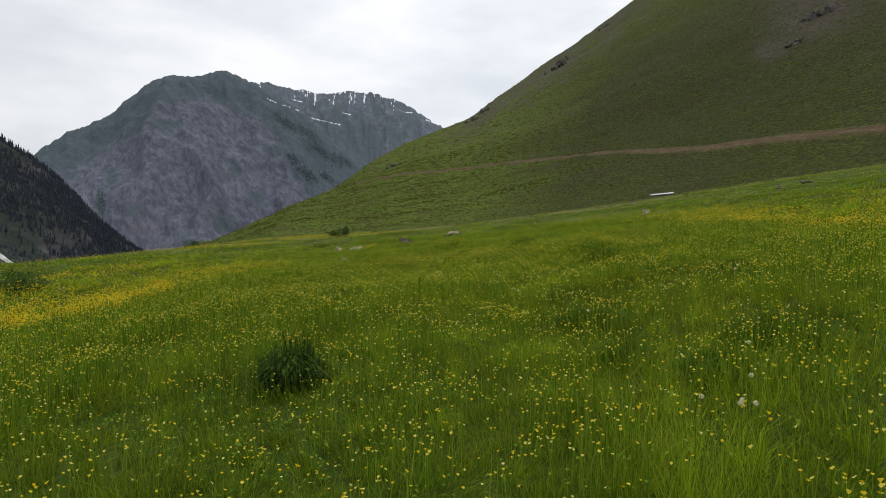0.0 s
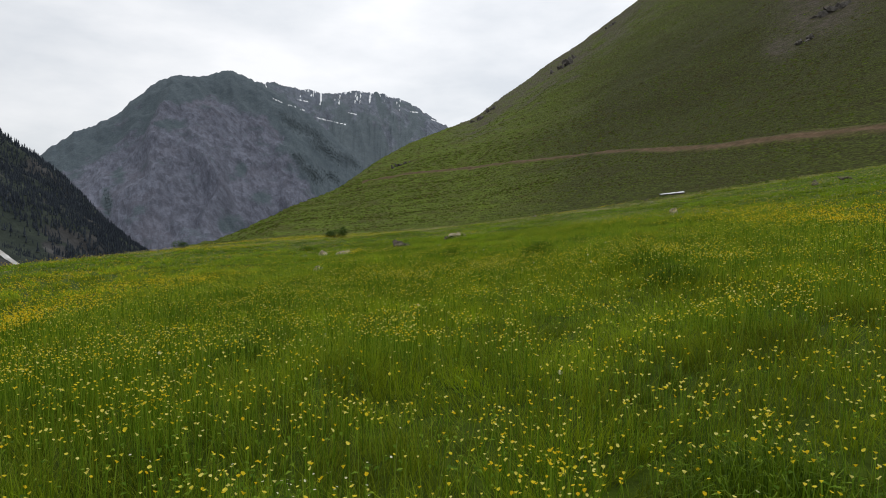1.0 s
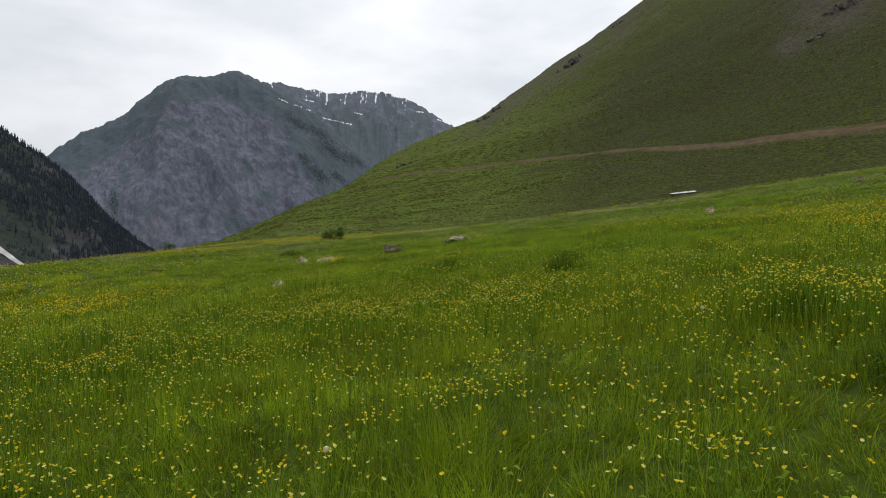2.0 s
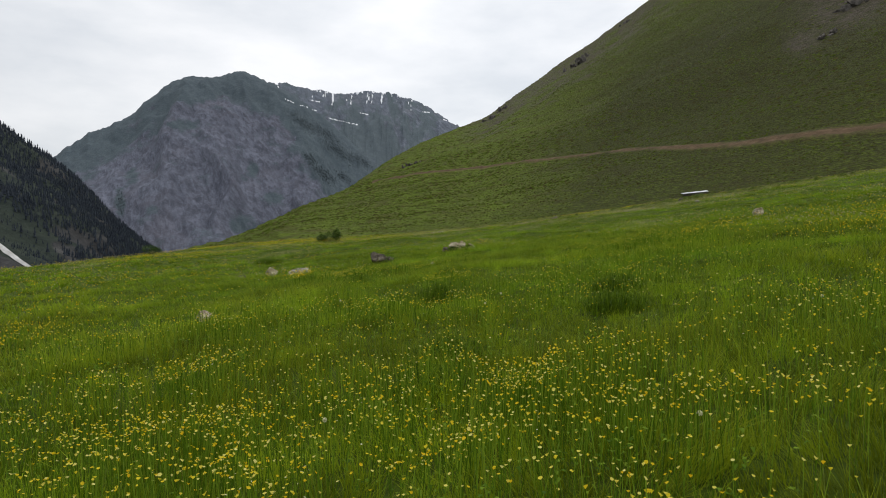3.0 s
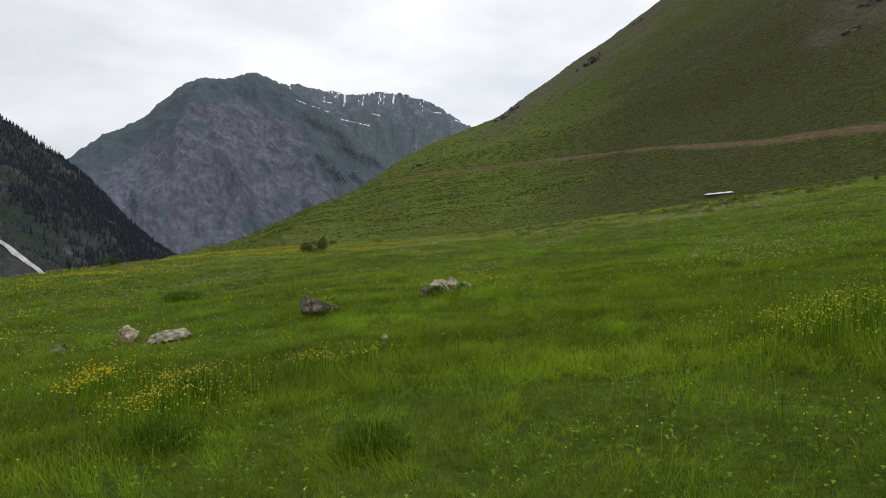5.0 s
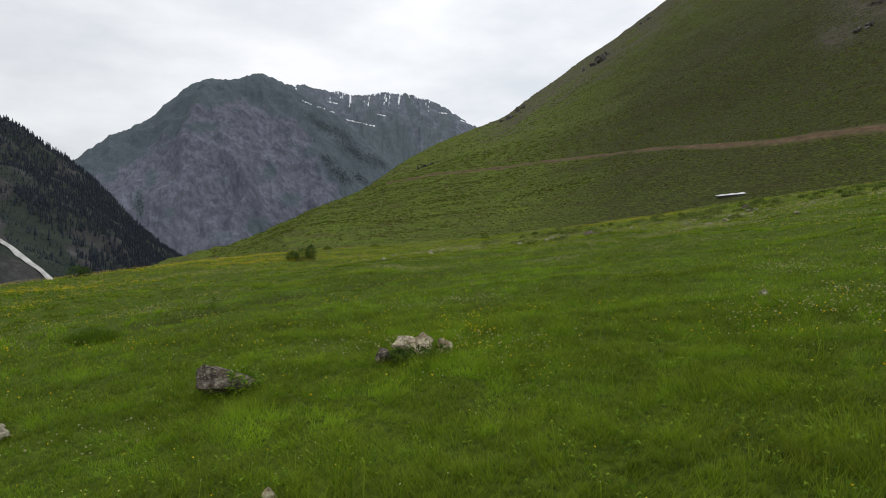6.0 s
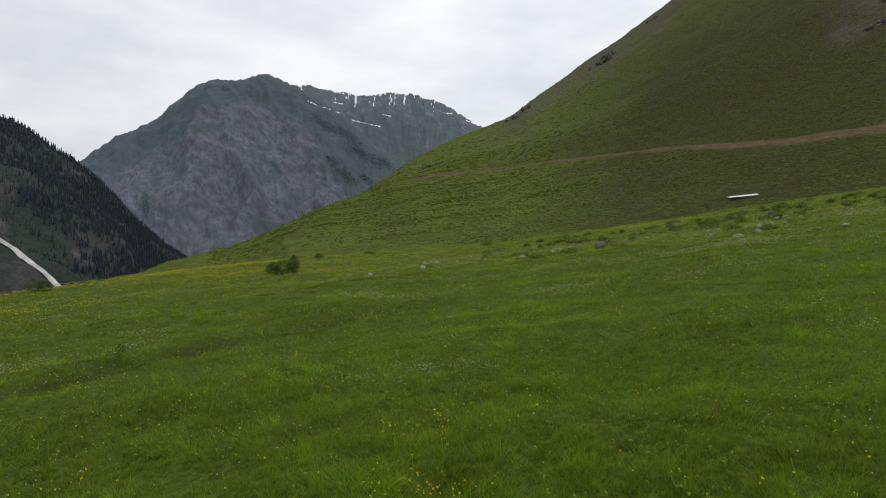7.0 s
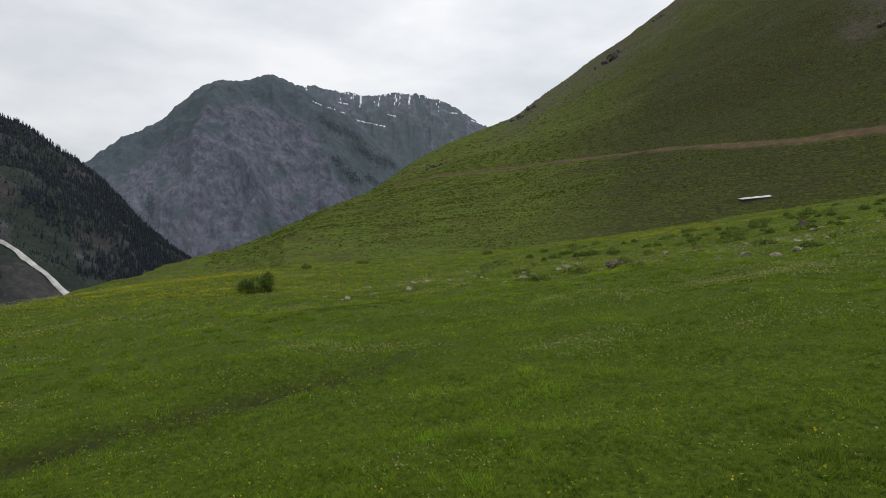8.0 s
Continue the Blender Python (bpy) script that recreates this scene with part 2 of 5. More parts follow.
def mountain_material(name, rock_a, rock_b, green_a, green_b, rust=(0.2, 0.17, 0.175)):
    m, nt, node = mat_nodes(name)
    co = node("TexCoord").outputs["Object"]
    dip = node("Mapping")
    dip.inputs["Rotation"].default_value = (0, radians(38), 0)
    nt.links.new(co, dip.inputs["Vector"])
    tilted = dip.outputs["Vector"]
    strata = noise_node(nt, tilted, 0.03, 6, 0.72, (1.0, 0.5, 0.28))
    ribs = noise_node(nt, tilted, 0.13, 4, 0.75, (1.0, 0.2, 0.22))
    fine = noise_node(nt, co, 0.07, 6, 0.75)
    broad = noise_node(nt, co, 0.006, 5, 0.65)
    rock = ramp_node(nt, strata, [(0.36, rock_a), (0.5, tuple((a + b) / 2 for a, b in zip(rock_a, rock_b))), (0.64, rock_b)])
    rock = mix_node(nt, 1.0, rock, ramp_node(nt, ribs, [(0.38, grey(0.78)), (0.6, grey(1.22))]), "MULTIPLY")
    speck = noise_node(nt, co, 0.2, 3, 0.8)
    rock = mix_node(nt, 1.0, rock, ramp_node(nt, speck, [(0.35, grey(0.82)), (0.65, grey(1.2))]), "MULTIPLY")
    for size, low, high in ((0.022, 0.94, 1.06), (0.075, 0.86, 1.14)):
        facet = node("TexVoronoi")
        facet.inputs["Scale"].default_value = size
        squash = node("Mapping")
        squash.inputs["Scale"].default_value = (1.0, 0.6, 0.55)
        nt.links.new(tilted, squash.inputs["Vector"])
        nt.links.new(squash.outputs["Vector"], facet.inputs["Vector"])
        rock = mix_node(nt, 1.0, rock, ramp_node(nt, facet.outputs["Color"], [(0.2, grey(low)), (0.8, grey(high))]), "MULTIPLY")
    rock = mix_node(nt, ramp_node(nt, broad, [(0.5, grey(0)), (0.66, grey(0.25))]), rock, rust)
    turf = ramp_node(nt, noise_node(nt, co, 0.03, 7, 0.72), [(0.35, green_a), (0.68, green_b)])
    turf = mix_node(nt, 1.0, turf, ramp_node(nt, speck, [(0.36, grey(0.8)), (0.64, grey(1.22))]), "MULTIPLY")
    rock = mix_node(nt, ramp_node(nt, noise_node(nt, co, 0.016, 6, 0.7), [(0.56, grey(0)), (0.64, grey(0.7))]), rock, turf)
    bare = node("Attribute")
    bare.attribute_name = "bare"
    edge = node("Math")
    edge.operation = "ADD"
    wob = node("Math")
    wob.operation = "MULTIPLY_ADD"
    wob.inputs[1].default_value, wob.inputs[2].default_value = 2.0, -1.0
    nt.links.new(noise_node(nt, co, 0.012, 8, 0.72), wob.inputs[0])
    nt.links.new(bare.outputs["Fac"], edge.inputs[0])
    nt.links.new(wob.outputs["Value"], edge.inputs[1])
    c = mix_node(nt, ramp_node(nt, edge.outputs["Value"], [(0.38, grey(0)), (0.62, grey(1))]), turf, rock)
    snow = node("Attribute")
    snow.attribute_name = "snow"
    c = mix_node(nt, ramp_node(nt, snow.outputs["Fac"], [(0.45, grey(0)), (0.55, grey(1))]), c, (0.8, 0.82, 0.85))
    both = node("Math")
    both.operation = "ADD"
    nt.links.new(ribs, both.inputs[0])
    nt.links.new(fine, both.inputs[1])
    finish(nt, c, 0.95, bump_node(nt, both.outputs["Value"], 0.45, 3.0))
    return m


def plain_material(name, a, b, scale, rough=0.9, bump=0.4, depth=0.02, stretch=None):
    m, nt, node = mat_nodes(name)
    co = node("TexCoord").outputs["Object"]
    n = noise_node(nt, co, scale, 7, 0.68, stretch)
    c = ramp_node(nt, n, [(0.3, a), (0.7, b)])
    spots = noise_node(nt, co, scale * 0.23, 4, 0.6)
    c = mix_node(nt, 1.0, c, ramp_node(nt, spots, [(0.35, grey(0.75)), (0.65, grey(1.15))]), "MULTIPLY")
    finish(nt, c, rough, bump_node(nt, n, bump, depth))
    return m


def track_material():
    """Reddish trodden earth, grown over with turf towards its ragged edges."""
    m, nt, node = mat_nodes("track_dirt")
    co = node("TexCoord").outputs["Object"]
    earth = ramp_node(nt, noise_node(nt, co, 0.3, 7, 0.7), [(0.32, (0.062, 0.042, 0.024)), (0.52, (0.112, 0.072, 0.042)), (0.7, (0.17, 0.115, 0.072))])
    turf = hill_turf(nt, node, co)[0]
    edge = node("Attribute")
    edge.attribute_name = "edge"
    wander = node("Math")
    wander.operation = "MULTIPLY_ADD"
    wander.inputs[1].default_value, wander.inputs[2].default_value = 1.5, -0.75
    nt.links.new(noise_node(nt, co, 0.2, 7, 0.75), wander.inputs[0])
    ragged = node("Math")
    nt.links.new(wander.outputs["Value"], ragged.inputs[0])
    nt.links.new(edge.outputs["Fac"], ragged.inputs[1])
    c = mix_node(nt, ramp_node(nt, ragged.outputs["Value"], [(0.2, grey(0.05)), (0.42, grey(0.55)), (0.8, grey(1))]), earth, turf)
    finish(nt, c, 0.95, bump_node(nt, noise_node(nt, co, 0.9, 4, 0.7), 0.7, 0.5))
    return m


def rock_material(name, dark, mid, light, lichen):
    """Weathered stone: mottled, cracked, with crusts of lichen."""
    m, nt, node = mat_nodes(name)
    co = node("TexCoord").outputs["Object"]
    grain = noise_node(nt, co, 9, 8, 0.72)
    c = ramp_node(nt, grain, [(0.36, dark), (0.5, mid), (0.62, light)])
    blotch = noise_node(nt, co, 3.2, 5, 0.65)
    c = mix_node(nt, 1.0, c, ramp_node(nt, blotch, [(0.38, grey(0.62)), (0.62, grey(1.2))]), "MULTIPLY")
    crust = noise_node(nt, co, 22, 3, 0.6)
    c = mix_node(nt, ramp_node(nt, crust, [(0.58, grey(0)), (0.64, grey(0.75))]), c, lichen)
    cracks = node("TexVoronoi")
    cracks.feature = "DISTANCE_TO_EDGE"
    cracks.inputs["Scale"].default_value = 4.5
    bent = node("Mapping")
    bent.inputs["Scale"].default_value = (0.7, 0.7, 1.6)
    nt.links.new(co, bent.inputs["Vector"])
    nt.links.new(bent.outputs["Vector"], cracks.inputs["Vector"])
    c = mix_node(nt, 1.0, c, ramp_node(nt, cracks.outputs["Distance"], [(0.0, grey(0.45)), (0.035, grey(1))]), "MULTIPLY")
    finish(nt, c, 0.92, bump_node(nt, grain, 0.9, 0.03))
    return m


TURF, HILL = ground_material(), hill_material()
# Both mountain materials are paled and blued: air haze put into their colours.
ROCKFACE = mountain_material("hazy_grey_rock_face", (0.092, 0.099, 0.128), (0.118, 0.127, 0.162), (0.066, 0.086, 0.102), (0.092, 0.117, 0.131), (0.13, 0.12, 0.142))
FARFACE = mountain_material("hazy_far_ridge", (0.108, 0.124, 0.154), (0.15, 0.168, 0.203), (0.09, 0.113, 0.13), (0.12, 0.147, 0.16), (0.16, 0.16, 0.17))
FORESTFLOOR = mountain_material("forest_slope_soil", (0.032, 0.033, 0.035), (0.068, 0.067, 0.066), (0.022, 0.03, 0.027), (0.04, 0.051, 0.038), (0.05, 0.044, 0.038))
GRASS = leaf_material("grass_blades", (0.075, 0.128, 0.004), (0.155, 0.248, 0.007), (0.26, 0.36, 0.016), (0.46, 0.54, 0.034), 0.42, (0.35, 0.4, 0.01), 0.7)
CULM = leaf_material("grass_stems", (0.13, 0.2, 0.02), (0.2, 0.28, 0.035), (0.3, 0.35, 0.07), None, 0.3, None, 0.6)
PETAL = leaf_material("yellow_petals", (0.84, 0.56, 0.01), (0.88, 0.73, 0.04), (0.9, 0.84, 0.28), None, 0.35)
FARPETAL = leaf_material("golden_petals", (0.8, 0.5, 0.006), (0.86, 0.62, 0.015), (0.88, 0.74, 0.08), None, 0.35)
WHITEPETAL = leaf_material("white_petals", (0.6, 0.58, 0.3), (0.74, 0.72, 0.42), (0.82, 0.81, 0.6), None, 0.3)
SEEDHEAD = leaf_material("pale_seed_heads", (0.27, 0.28, 0.1), (0.38, 0.37, 0.16), (0.5, 0.46, 0.26), None, 0.3)
BUSHLEAF = leaf_material("dark_leaves", (0.02, 0.045, 0.006), (0.045, 0.09, 0.01), (0.09, 0.15, 0.02), None, 0.3, None, 0.75)
TUSSOCKBLADE = leaf_material("tussock_blades", (0.036, 0.072, 0.004), (0.085, 0.15, 0.006), (0.165, 0.25, 0.013), None, 0.35, None, 0.7)
HERBLEAF = leaf_material("herb_leaves", (0.05, 0.105, 0.005), (0.12, 0.22, 0.01), (0.25, 0.36, 0.03), None, 0.35, None, 0.75)
SHRUBLEAF = leaf_material("hill_shrub_leaves", (0.1, 0.145, 0.026), (0.165, 0.22, 0.044), (0.24, 0.3, 0.075), None, 0.3, None, 0.85)
HEATH = leaf_material("brown_heath", (0.05, 0.045, 0.014), (0.075, 0.066, 0.02), (0.105, 0.09, 0.03), None, 0.1, None, 0.9)
HILLTUFT = leaf_material("hill_tuft_leaves", (0.055, 0.078, 0.009), (0.082, 0.116, 0.012), (0.108, 0.15, 0.016), None, 0.2, None, 0.85)
# Needle colours carry distance haze: bluish, and paler for the farther trees.
CONIFER = leaf_material("hazy_conifer_needles", (0.034, 0.042, 0.058), (0.048, 0.059, 0.077), (0.068, 0.082, 0.1), None, 0.05, None, 0.8)
FARCONIFER = leaf_material("hazy_far_conifer_needles", (0.066, 0.082, 0.092), (0.076, 0.095, 0.104), (0.092, 0.113, 0.12), None, 0.05, None, 0.8)
BARK = plain_material("bark", (0.05, 0.035, 0.025), (0.13, 0.1, 0.07), 30)
PALEROCK = rock_material("pale_rock", (0.25, 0.185, 0.105), (0.5, 0.41, 0.28), (0.78, 0.69, 0.52), (0.74, 0.68, 0.52))
GREYROCK = rock_material("grey_rock", (0.048, 0.037, 0.027), (0.125, 0.102, 0.08), (0.27, 0.236, 0.195), (0.38, 0.355, 0.29))
FIELDSTONE = rock_material("field_stone", (0.12, 0.11, 0.08), (0.3, 0.275, 0.2), (0.5, 0.465, 0.35), (0.52, 0.49, 0.39))
OUTCROP = plain_material("outcrop_rock", (0.06, 0.055, 0.05), (0.17, 0.155, 0.14), 0.4, 0.95, 0.9, 0.8)
DIRT = track_material()
SNOW = plain_material("dirty_snow", (0.36, 0.34, 0.31), (0.68, 0.68, 0.68), 0.22, 0.7, 0.5, 0.4)
ROOF = plain_material("pale_roof_sheet", (0.7, 0.72, 0.74), (0.82, 0.83, 0.84), 0.8, 0.45, 0.1, 0.01)
WALLSTONE = plain_material("hut_stone", (0.06, 0.056, 0.046), (0.13, 0.12, 0.1), 3, 0.95, 0.6, 0.05)


# ---- mesh helpers ----
def mesh_from(name, verts, faces, material, smooth=False, attrs=None):
    """A mesh from arrays; faces is one array of rows, or a list of them, all of one length each."""
    blocks = faces if isinstance(faces, list) else [faces]
    blocks = [np.asarray(b, np.int32) for b in blocks if len(b)]
    me = bpy.data.meshes.new(name)
    verts = np.asarray(verts, np.float32)
    loops = np.concatenate([b.ravel() for b in blocks])
    sizes = np.concatenate([np.full(len(b), b.shape[1], np.int32) for b in blocks])
    me.vertices.add(len(verts))
    me.vertices.foreach_set("co", verts.ravel())
    me.loops.add(len(loops))
    me.loops.foreach_set("vertex_index", loops)
    me.polygons.add(len(sizes))
    me.polygons.foreach_set("loop_start", np.r_[0, np.cumsum(sizes)[:-1]].astype(np.int32))
    me.polygons.foreach_set("use_smooth", np.full(len(sizes), smooth))
    for key, values in (attrs or {}).items():
        me.attributes.new(key, "FLOAT", "POINT").data.foreach_set("value", np.asarray(values, np.float32))
    me.materials.append(material)
    me.update(calc_edges=True)
    me.validate()
    return me


def grid_faces(rows, cols, wrap=False):
    r, c = np.meshgrid(np.arange(rows - 1), np.arange(cols if wrap else cols - 1), indexing="ij")
    a, b = r * cols + c, r * cols + (c + 1) % cols
    return np.stack([a, b, b + cols, a + cols], -1).reshape(-1, 4)


def part(name, bm, material, parent, label=""):
    me = bpy.data.meshes.new(name)
    bm.to_mesh(me)
    bm.free()
    me.materials.append(material)
    ob = new(name, me)
    ob.parent = parent
    return tagged(ob, label)


def land(name, material, bearings, ranges, height, label, category, attrs=None, origin=(2.9, 37.8)):
    """A sheet of land round the meadow: columns by bearing, rows by range."""
    b, r = np.meshgrid(bearings, ranges, indexing="ij")
    x, y = origin[0] + r * np.sin(np.radians(b)), origin[1] + r * np.cos(np.radians(b))
    z = height(b, r, x, y)
    verts = np.stack([x, y, z], -1).reshape(-1, 3)
    extra = {k: fn(b, r, x, y, z).ravel() for k, fn in (attrs or {}).items()}
    ob = new(name, mesh_from(name, verts, grid_faces(len(bearings), len(ranges))[:, ::-1], material, True, extra))
    return tagged(ob, label, category, kind="structure")


OX, OY = 2.9, 37.8
EYE_Z = 4.55

# ---- the ground: one sheet out to the horizon ----
ring = np.concatenate([np.linspace(0, 60, 90), np.geomspace(60.8, 200, 60), np.geomspace(206, 4900, 30)])
turn = np.radians(np.linspace(0, 360, 300, endpoint=False))
gr, ga = np.meshgrid(ring, turn, indexing="ij")
gx, gy = 1.0 + gr * np.sin(ga), 28.0 + gr * np.cos(ga)
ground = new("ground", mesh_from("ground", np.stack([gx, gy, meadow_z(gx, gy)], -1).reshape(-1, 3),
                                 grid_faces(len(ring), len(turn), True)[:, ::-1], TURF, True, {"worn_shade": np.clip(rut(gx, gy), 0, 1).ravel(), "sward": np.clip((gy - 24) / 14, 0, 0.8).ravel()}))
tagged(ground, "green mountain meadow turf sloping down to a valley", "ground", kind="structure")

# ---- the green hill beside the meadow ----
HILL_RIDGE = [(-75, -0.30), (-50, -0.16), (-34, -0.085), (-27.1, -0.048), (-23.3, -0.032), (-19.9, -0.008), (-16.3, 0.022), (-11.6, 0.055), (-6.7, 0.111), (-3.5, 0.139),
              (-0.3, 0.161), (2.4, 0.1795), (5, 0.212), (7.1, 0.2358), (9.6, 0.2665), (12.1, 0.2925), (14.5, 0.321), (16.8, 0.348),
              (22, 0.40), (30, 0.47), (42, 0.52), (60, 0.48), (90, 0.35), (120, 0.2)]
HILL_RANGE = [(-75, 200), (-40, 230), (-27, 270), (-20, 390), (-11.6, 580), (-3, 880), (2.4, 1020), (8, 1180), (20, 1240), (40, 1100), (90, 700), (120, 600)]


def hill_z(b, r, x=None, y=None):
    top, reach = smooth_table(b, HILL_RIDGE), smooth_table(b, HILL_RANGE)
    x, y = OX + r * np.sin(np.radians(b)), OY + r * np.cos(np.radians(b))
    z1 = EYE_Z + top * reach
    z0 = np.minimum(-3.0 - 0.0 * b, z1 - 6) + 0.06 * np.clip(b, -40, 60)
    s = np.clip((r - 105) / (reach - 105), 0, 1)
    z = z0 + (z1 - z0) * s ** (1.6 - 0.17 * np.clip((b + 10) / 14, 0, 1))
    z = z - 0.55 * np.maximum(r - reach, 0)
    gap = top - (z - EYE_Z) / r
    crest = 0.036 + 0.0019 * np.clip(b + 3, 0, 12)
    z = z + 0.012 * r * np.exp(-(((gap - crest) / 0.019) ** 2)) * np.clip((b + 6) / 5, 0, 1) * np.clip((24 - b) / 6, 0, 1)
    z = z + 0.009 * r * np.exp(-(((gap - 0.168) / 0.026) ** 2)) * np.clip((b - 14) / 6, 0, 1) * np.clip((36 - b) / 6, 0, 1)
    swell = s * (1 - s) * 4
    z = z + swell * (5 * fbm(x / 190, y / 190, 3, 21)) * np.clip(z1 / 120, 0.1, 1.3)
    z = z + np.clip(s * 3, 0, 1) * (0.9 * fbm(x / 22, y / 22, 3, 31) + 0.35 * np.sin(z * 2.1 + 4 * perlin(x / 40, y / 40, 3)))
    return z + np.clip(s - 0.85, 0, 1) * 22 * np.maximum(fbm(x / 45, y / 45, 3, 77), 0) * np.clip(top, 0, 0.3)


def hill_bare(b, r, x, y, z):
    """Bare stony ground: under the skyline of the spur and in a scar higher up."""
    rise = (z - EYE_Z) / r
    gap = smooth_table(b, HILL_RIDGE) - rise
    crest = np.clip((0.046 + 0.035 * fbm(x / 50, y / 50, 3, 92) - gap) / 0.03, 0, 1) * np.clip((b + 1) / 4, 0, 1) * np.clip((22 - b) / 6, 0, 1)
    scar = np.exp(-(((b - 33) / 3.2) ** 2) - ((rise - 0.31) / 0.036) ** 2) + 0.8 * np.exp(-(((b - 30) / 1.2) ** 2) - ((rise - 0.262) / 0.016) ** 2)
    spots = 0.7 * np.clip(fbm(x / 60, y / 60, 3, 91) - 0.45, 0, 1) * np.clip((r / 500 - 0.6) * 2, 0, 1)
    return np.clip(1.15 * crest + 1.5 * scar + spots, 0, 1)


# Heathy cover, plus the hill's dimmer light on the right painted as darkening.
def hill_heath_dim(b, r, x, y, z):
    return np.clip((b - 3) / 12 + 0.3 * fbm(x / 120, y / 120, 3, 95), 0, 1) * np.clip(0.7 + r / 1500, 0, 1) * np.clip(0.4 + 5 * (smooth_table(b, HILL_RIDGE) - (z - EYE_Z) / r), 0, 1)


hill = land("hill", HILL, np.concatenate([np.linspace(-75, -34, 40), np.linspace(-33.8, 42, 310), np.linspace(42.6, 120, 60)]),
            np.concatenate([np.geomspace(105, 420, 95), np.linspace(424, 1330, 100)]), hill_z,
            "steep green hillside of short tussocky turf", "hill", {"bare": hill_bare, "heath_dim": hill_heath_dim})

# ---- the rocky mountain across the valley, and the ridge behind it ----
PEAK_RIDGE = [(-60, -0.02), (-45, 0.02), (-38, 0.05), (-34.4, 0.094), (-32.3, 0.124), (-29.1, 0.1565), (-25.6, 0.214), (-24.6, 0.2233), (-22.3, 0.2256), (-19.7, 0.2366),
              (-17.3, 0.222), (-14.5, 0.195), (-11.5, 0.155), (-8.5, 0.105), (-5, 0.05), (0, 0.0), (10, -0.03)]


def front_z(b, r, x=None, y=None):
    top = smooth_table(b, PEAK_RIDGE)
    reach = 2700 - 14 * np.abs(b + 20)
    foot = 1250 + 8 * np.abs(b + 22)
    x, y = r * np.sin(np.radians(b)), r * np.cos(np.radians(b))
    z1, z0 = 1.5 + top * reach + 7 * fbm(b * 1.7, 0.5 + 0 * b, 4, 15) + 1.6 * fbm(b * 9, 0.5 + 0 * b, 3, 16), -175.0
    s = np.clip((r - foot) / (reach - foot), 0, 1)
    wide = np.clip((z1 - z0) / 700, 0.1, 1)
    z = z0 + (z1 - z0) * (0.25 * s + 0.75 * s**1.15)
    rough = np.clip(s * 4, 0, 1) * np.clip((1.0 - s) * 9, 0.0, 1) * wide
    across = b * 46
    z = z + rough * (46 * ridged(across / 330 + 0.25 * fbm(x / 300, y / 300, 2, 5), r / 900, 2, 41) + 9 * ridged(across / 85 + r / 230 + 0.5 * perlin(x / 120, y / 120, 9), r / 330, 3, 51) + 5 * fbm(x / 28, y / 28, 3, 61)) - rough * 20
    return z - 0.7 * np.maximum(r - reach, 0)


def blobs(b, rise, table):
    """Soft patches on a far slope, by bearing and slope of sight."""
    return sum(np.exp(-(((b - b0) / wb) ** 2) - ((rise - t0) / wt) ** 2) for b0, t0, wb, wt in table)


SCRUB = [(-25.0, 0.148, 1.7, 0.012), (-29.7, 0.03, 0.45, 0.022), (-27.2, 0.021, 0.9, 0.012), (-19.0, 0.086, 0.7, 0.012), (-28.8, 0.07, 0.8, 0.015), (-26.3, 0.2, 2.6, 0.012),
         (-20.3, -0.004, 1.5, 0.018), (-22.6, 0.215, 2.5, 0.012), (-31.5, 0.1, 1.5, 0.012), (-17.2, 0.04, 1.0, 0.012)]


def front_bare(b, r, x, y, z):
    reach, foot = 2700 - 14 * np.abs(b + 20), 1250 + 8 * np.abs(b + 22)
    s = np.clip((r - foot) / (reach - foot), 0, 1)
    rise = (z - 1.5) / r
    brink = -18.9 + (0.22 - rise) * 36 + 0.9 * fbm(x / 120, y / 120, 3, 14)
    side = np.clip((brink - b) / 1.6 + 0.4, 0, 1)
    crown = np.clip((0.86 - s + 0.12 * fbm(x / 160, y / 160, 3, 12)) * 5, 0, 1)
    return np.clip(side * crown - 0.9 * blobs(b, rise, SCRUB), 0, 1) * 0.85 + 0.12


SNOW_BANKS = [(-16.2, 0.1985, -15.3, 0.1925, 0.0012), (-15.0, 0.1905, -14.2, 0.187, 0.0011), (-13.9, 0.1838, -13.3, 0.1825, 0.001), (-12.3, 0.1712, -9.7, 0.1618, 0.0013), (-16.9, 0.2235, -16.8, 0.2165, 0.0013),
              (-14.0, 0.199, -13.1, 0.1965, 0.001), (-9.4, 0.181, -8.7, 0.179, 0.001), (-1.6, 0.172, -0.7, 0.166, 0.001), (-3.6, 0.1845, -2.9, 0.1835, 0.001)]


def snow_banks(b, rise):
    banks = 0.0
    for b0, t0, b1, t1, w in SNOW_BANKS:
        dx, dy = (b1 - b0) * 0.01745, t1 - t0
        px, py = (b - b0) * 0.01745, rise - t0
        f = np.clip((px * dx + py * dy) / (dx * dx + dy * dy), 0, 1)
        banks = banks + np.exp(-((np.hypot(px - f * dx, py - f * dy) / w) ** 2)) * (0.75 + 0.7 * perlin(b * 5.5, rise * 300, 175))
    return banks


def front_snow(b, r, x, y, z):
    return np.clip(snow_banks(b, (z - 1.5) / r), 0, 1) * (b > -17.2)


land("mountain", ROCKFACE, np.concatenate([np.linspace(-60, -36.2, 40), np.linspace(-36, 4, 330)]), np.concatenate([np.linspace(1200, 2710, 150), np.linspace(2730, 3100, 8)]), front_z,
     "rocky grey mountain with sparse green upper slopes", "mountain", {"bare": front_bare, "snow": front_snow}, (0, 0))

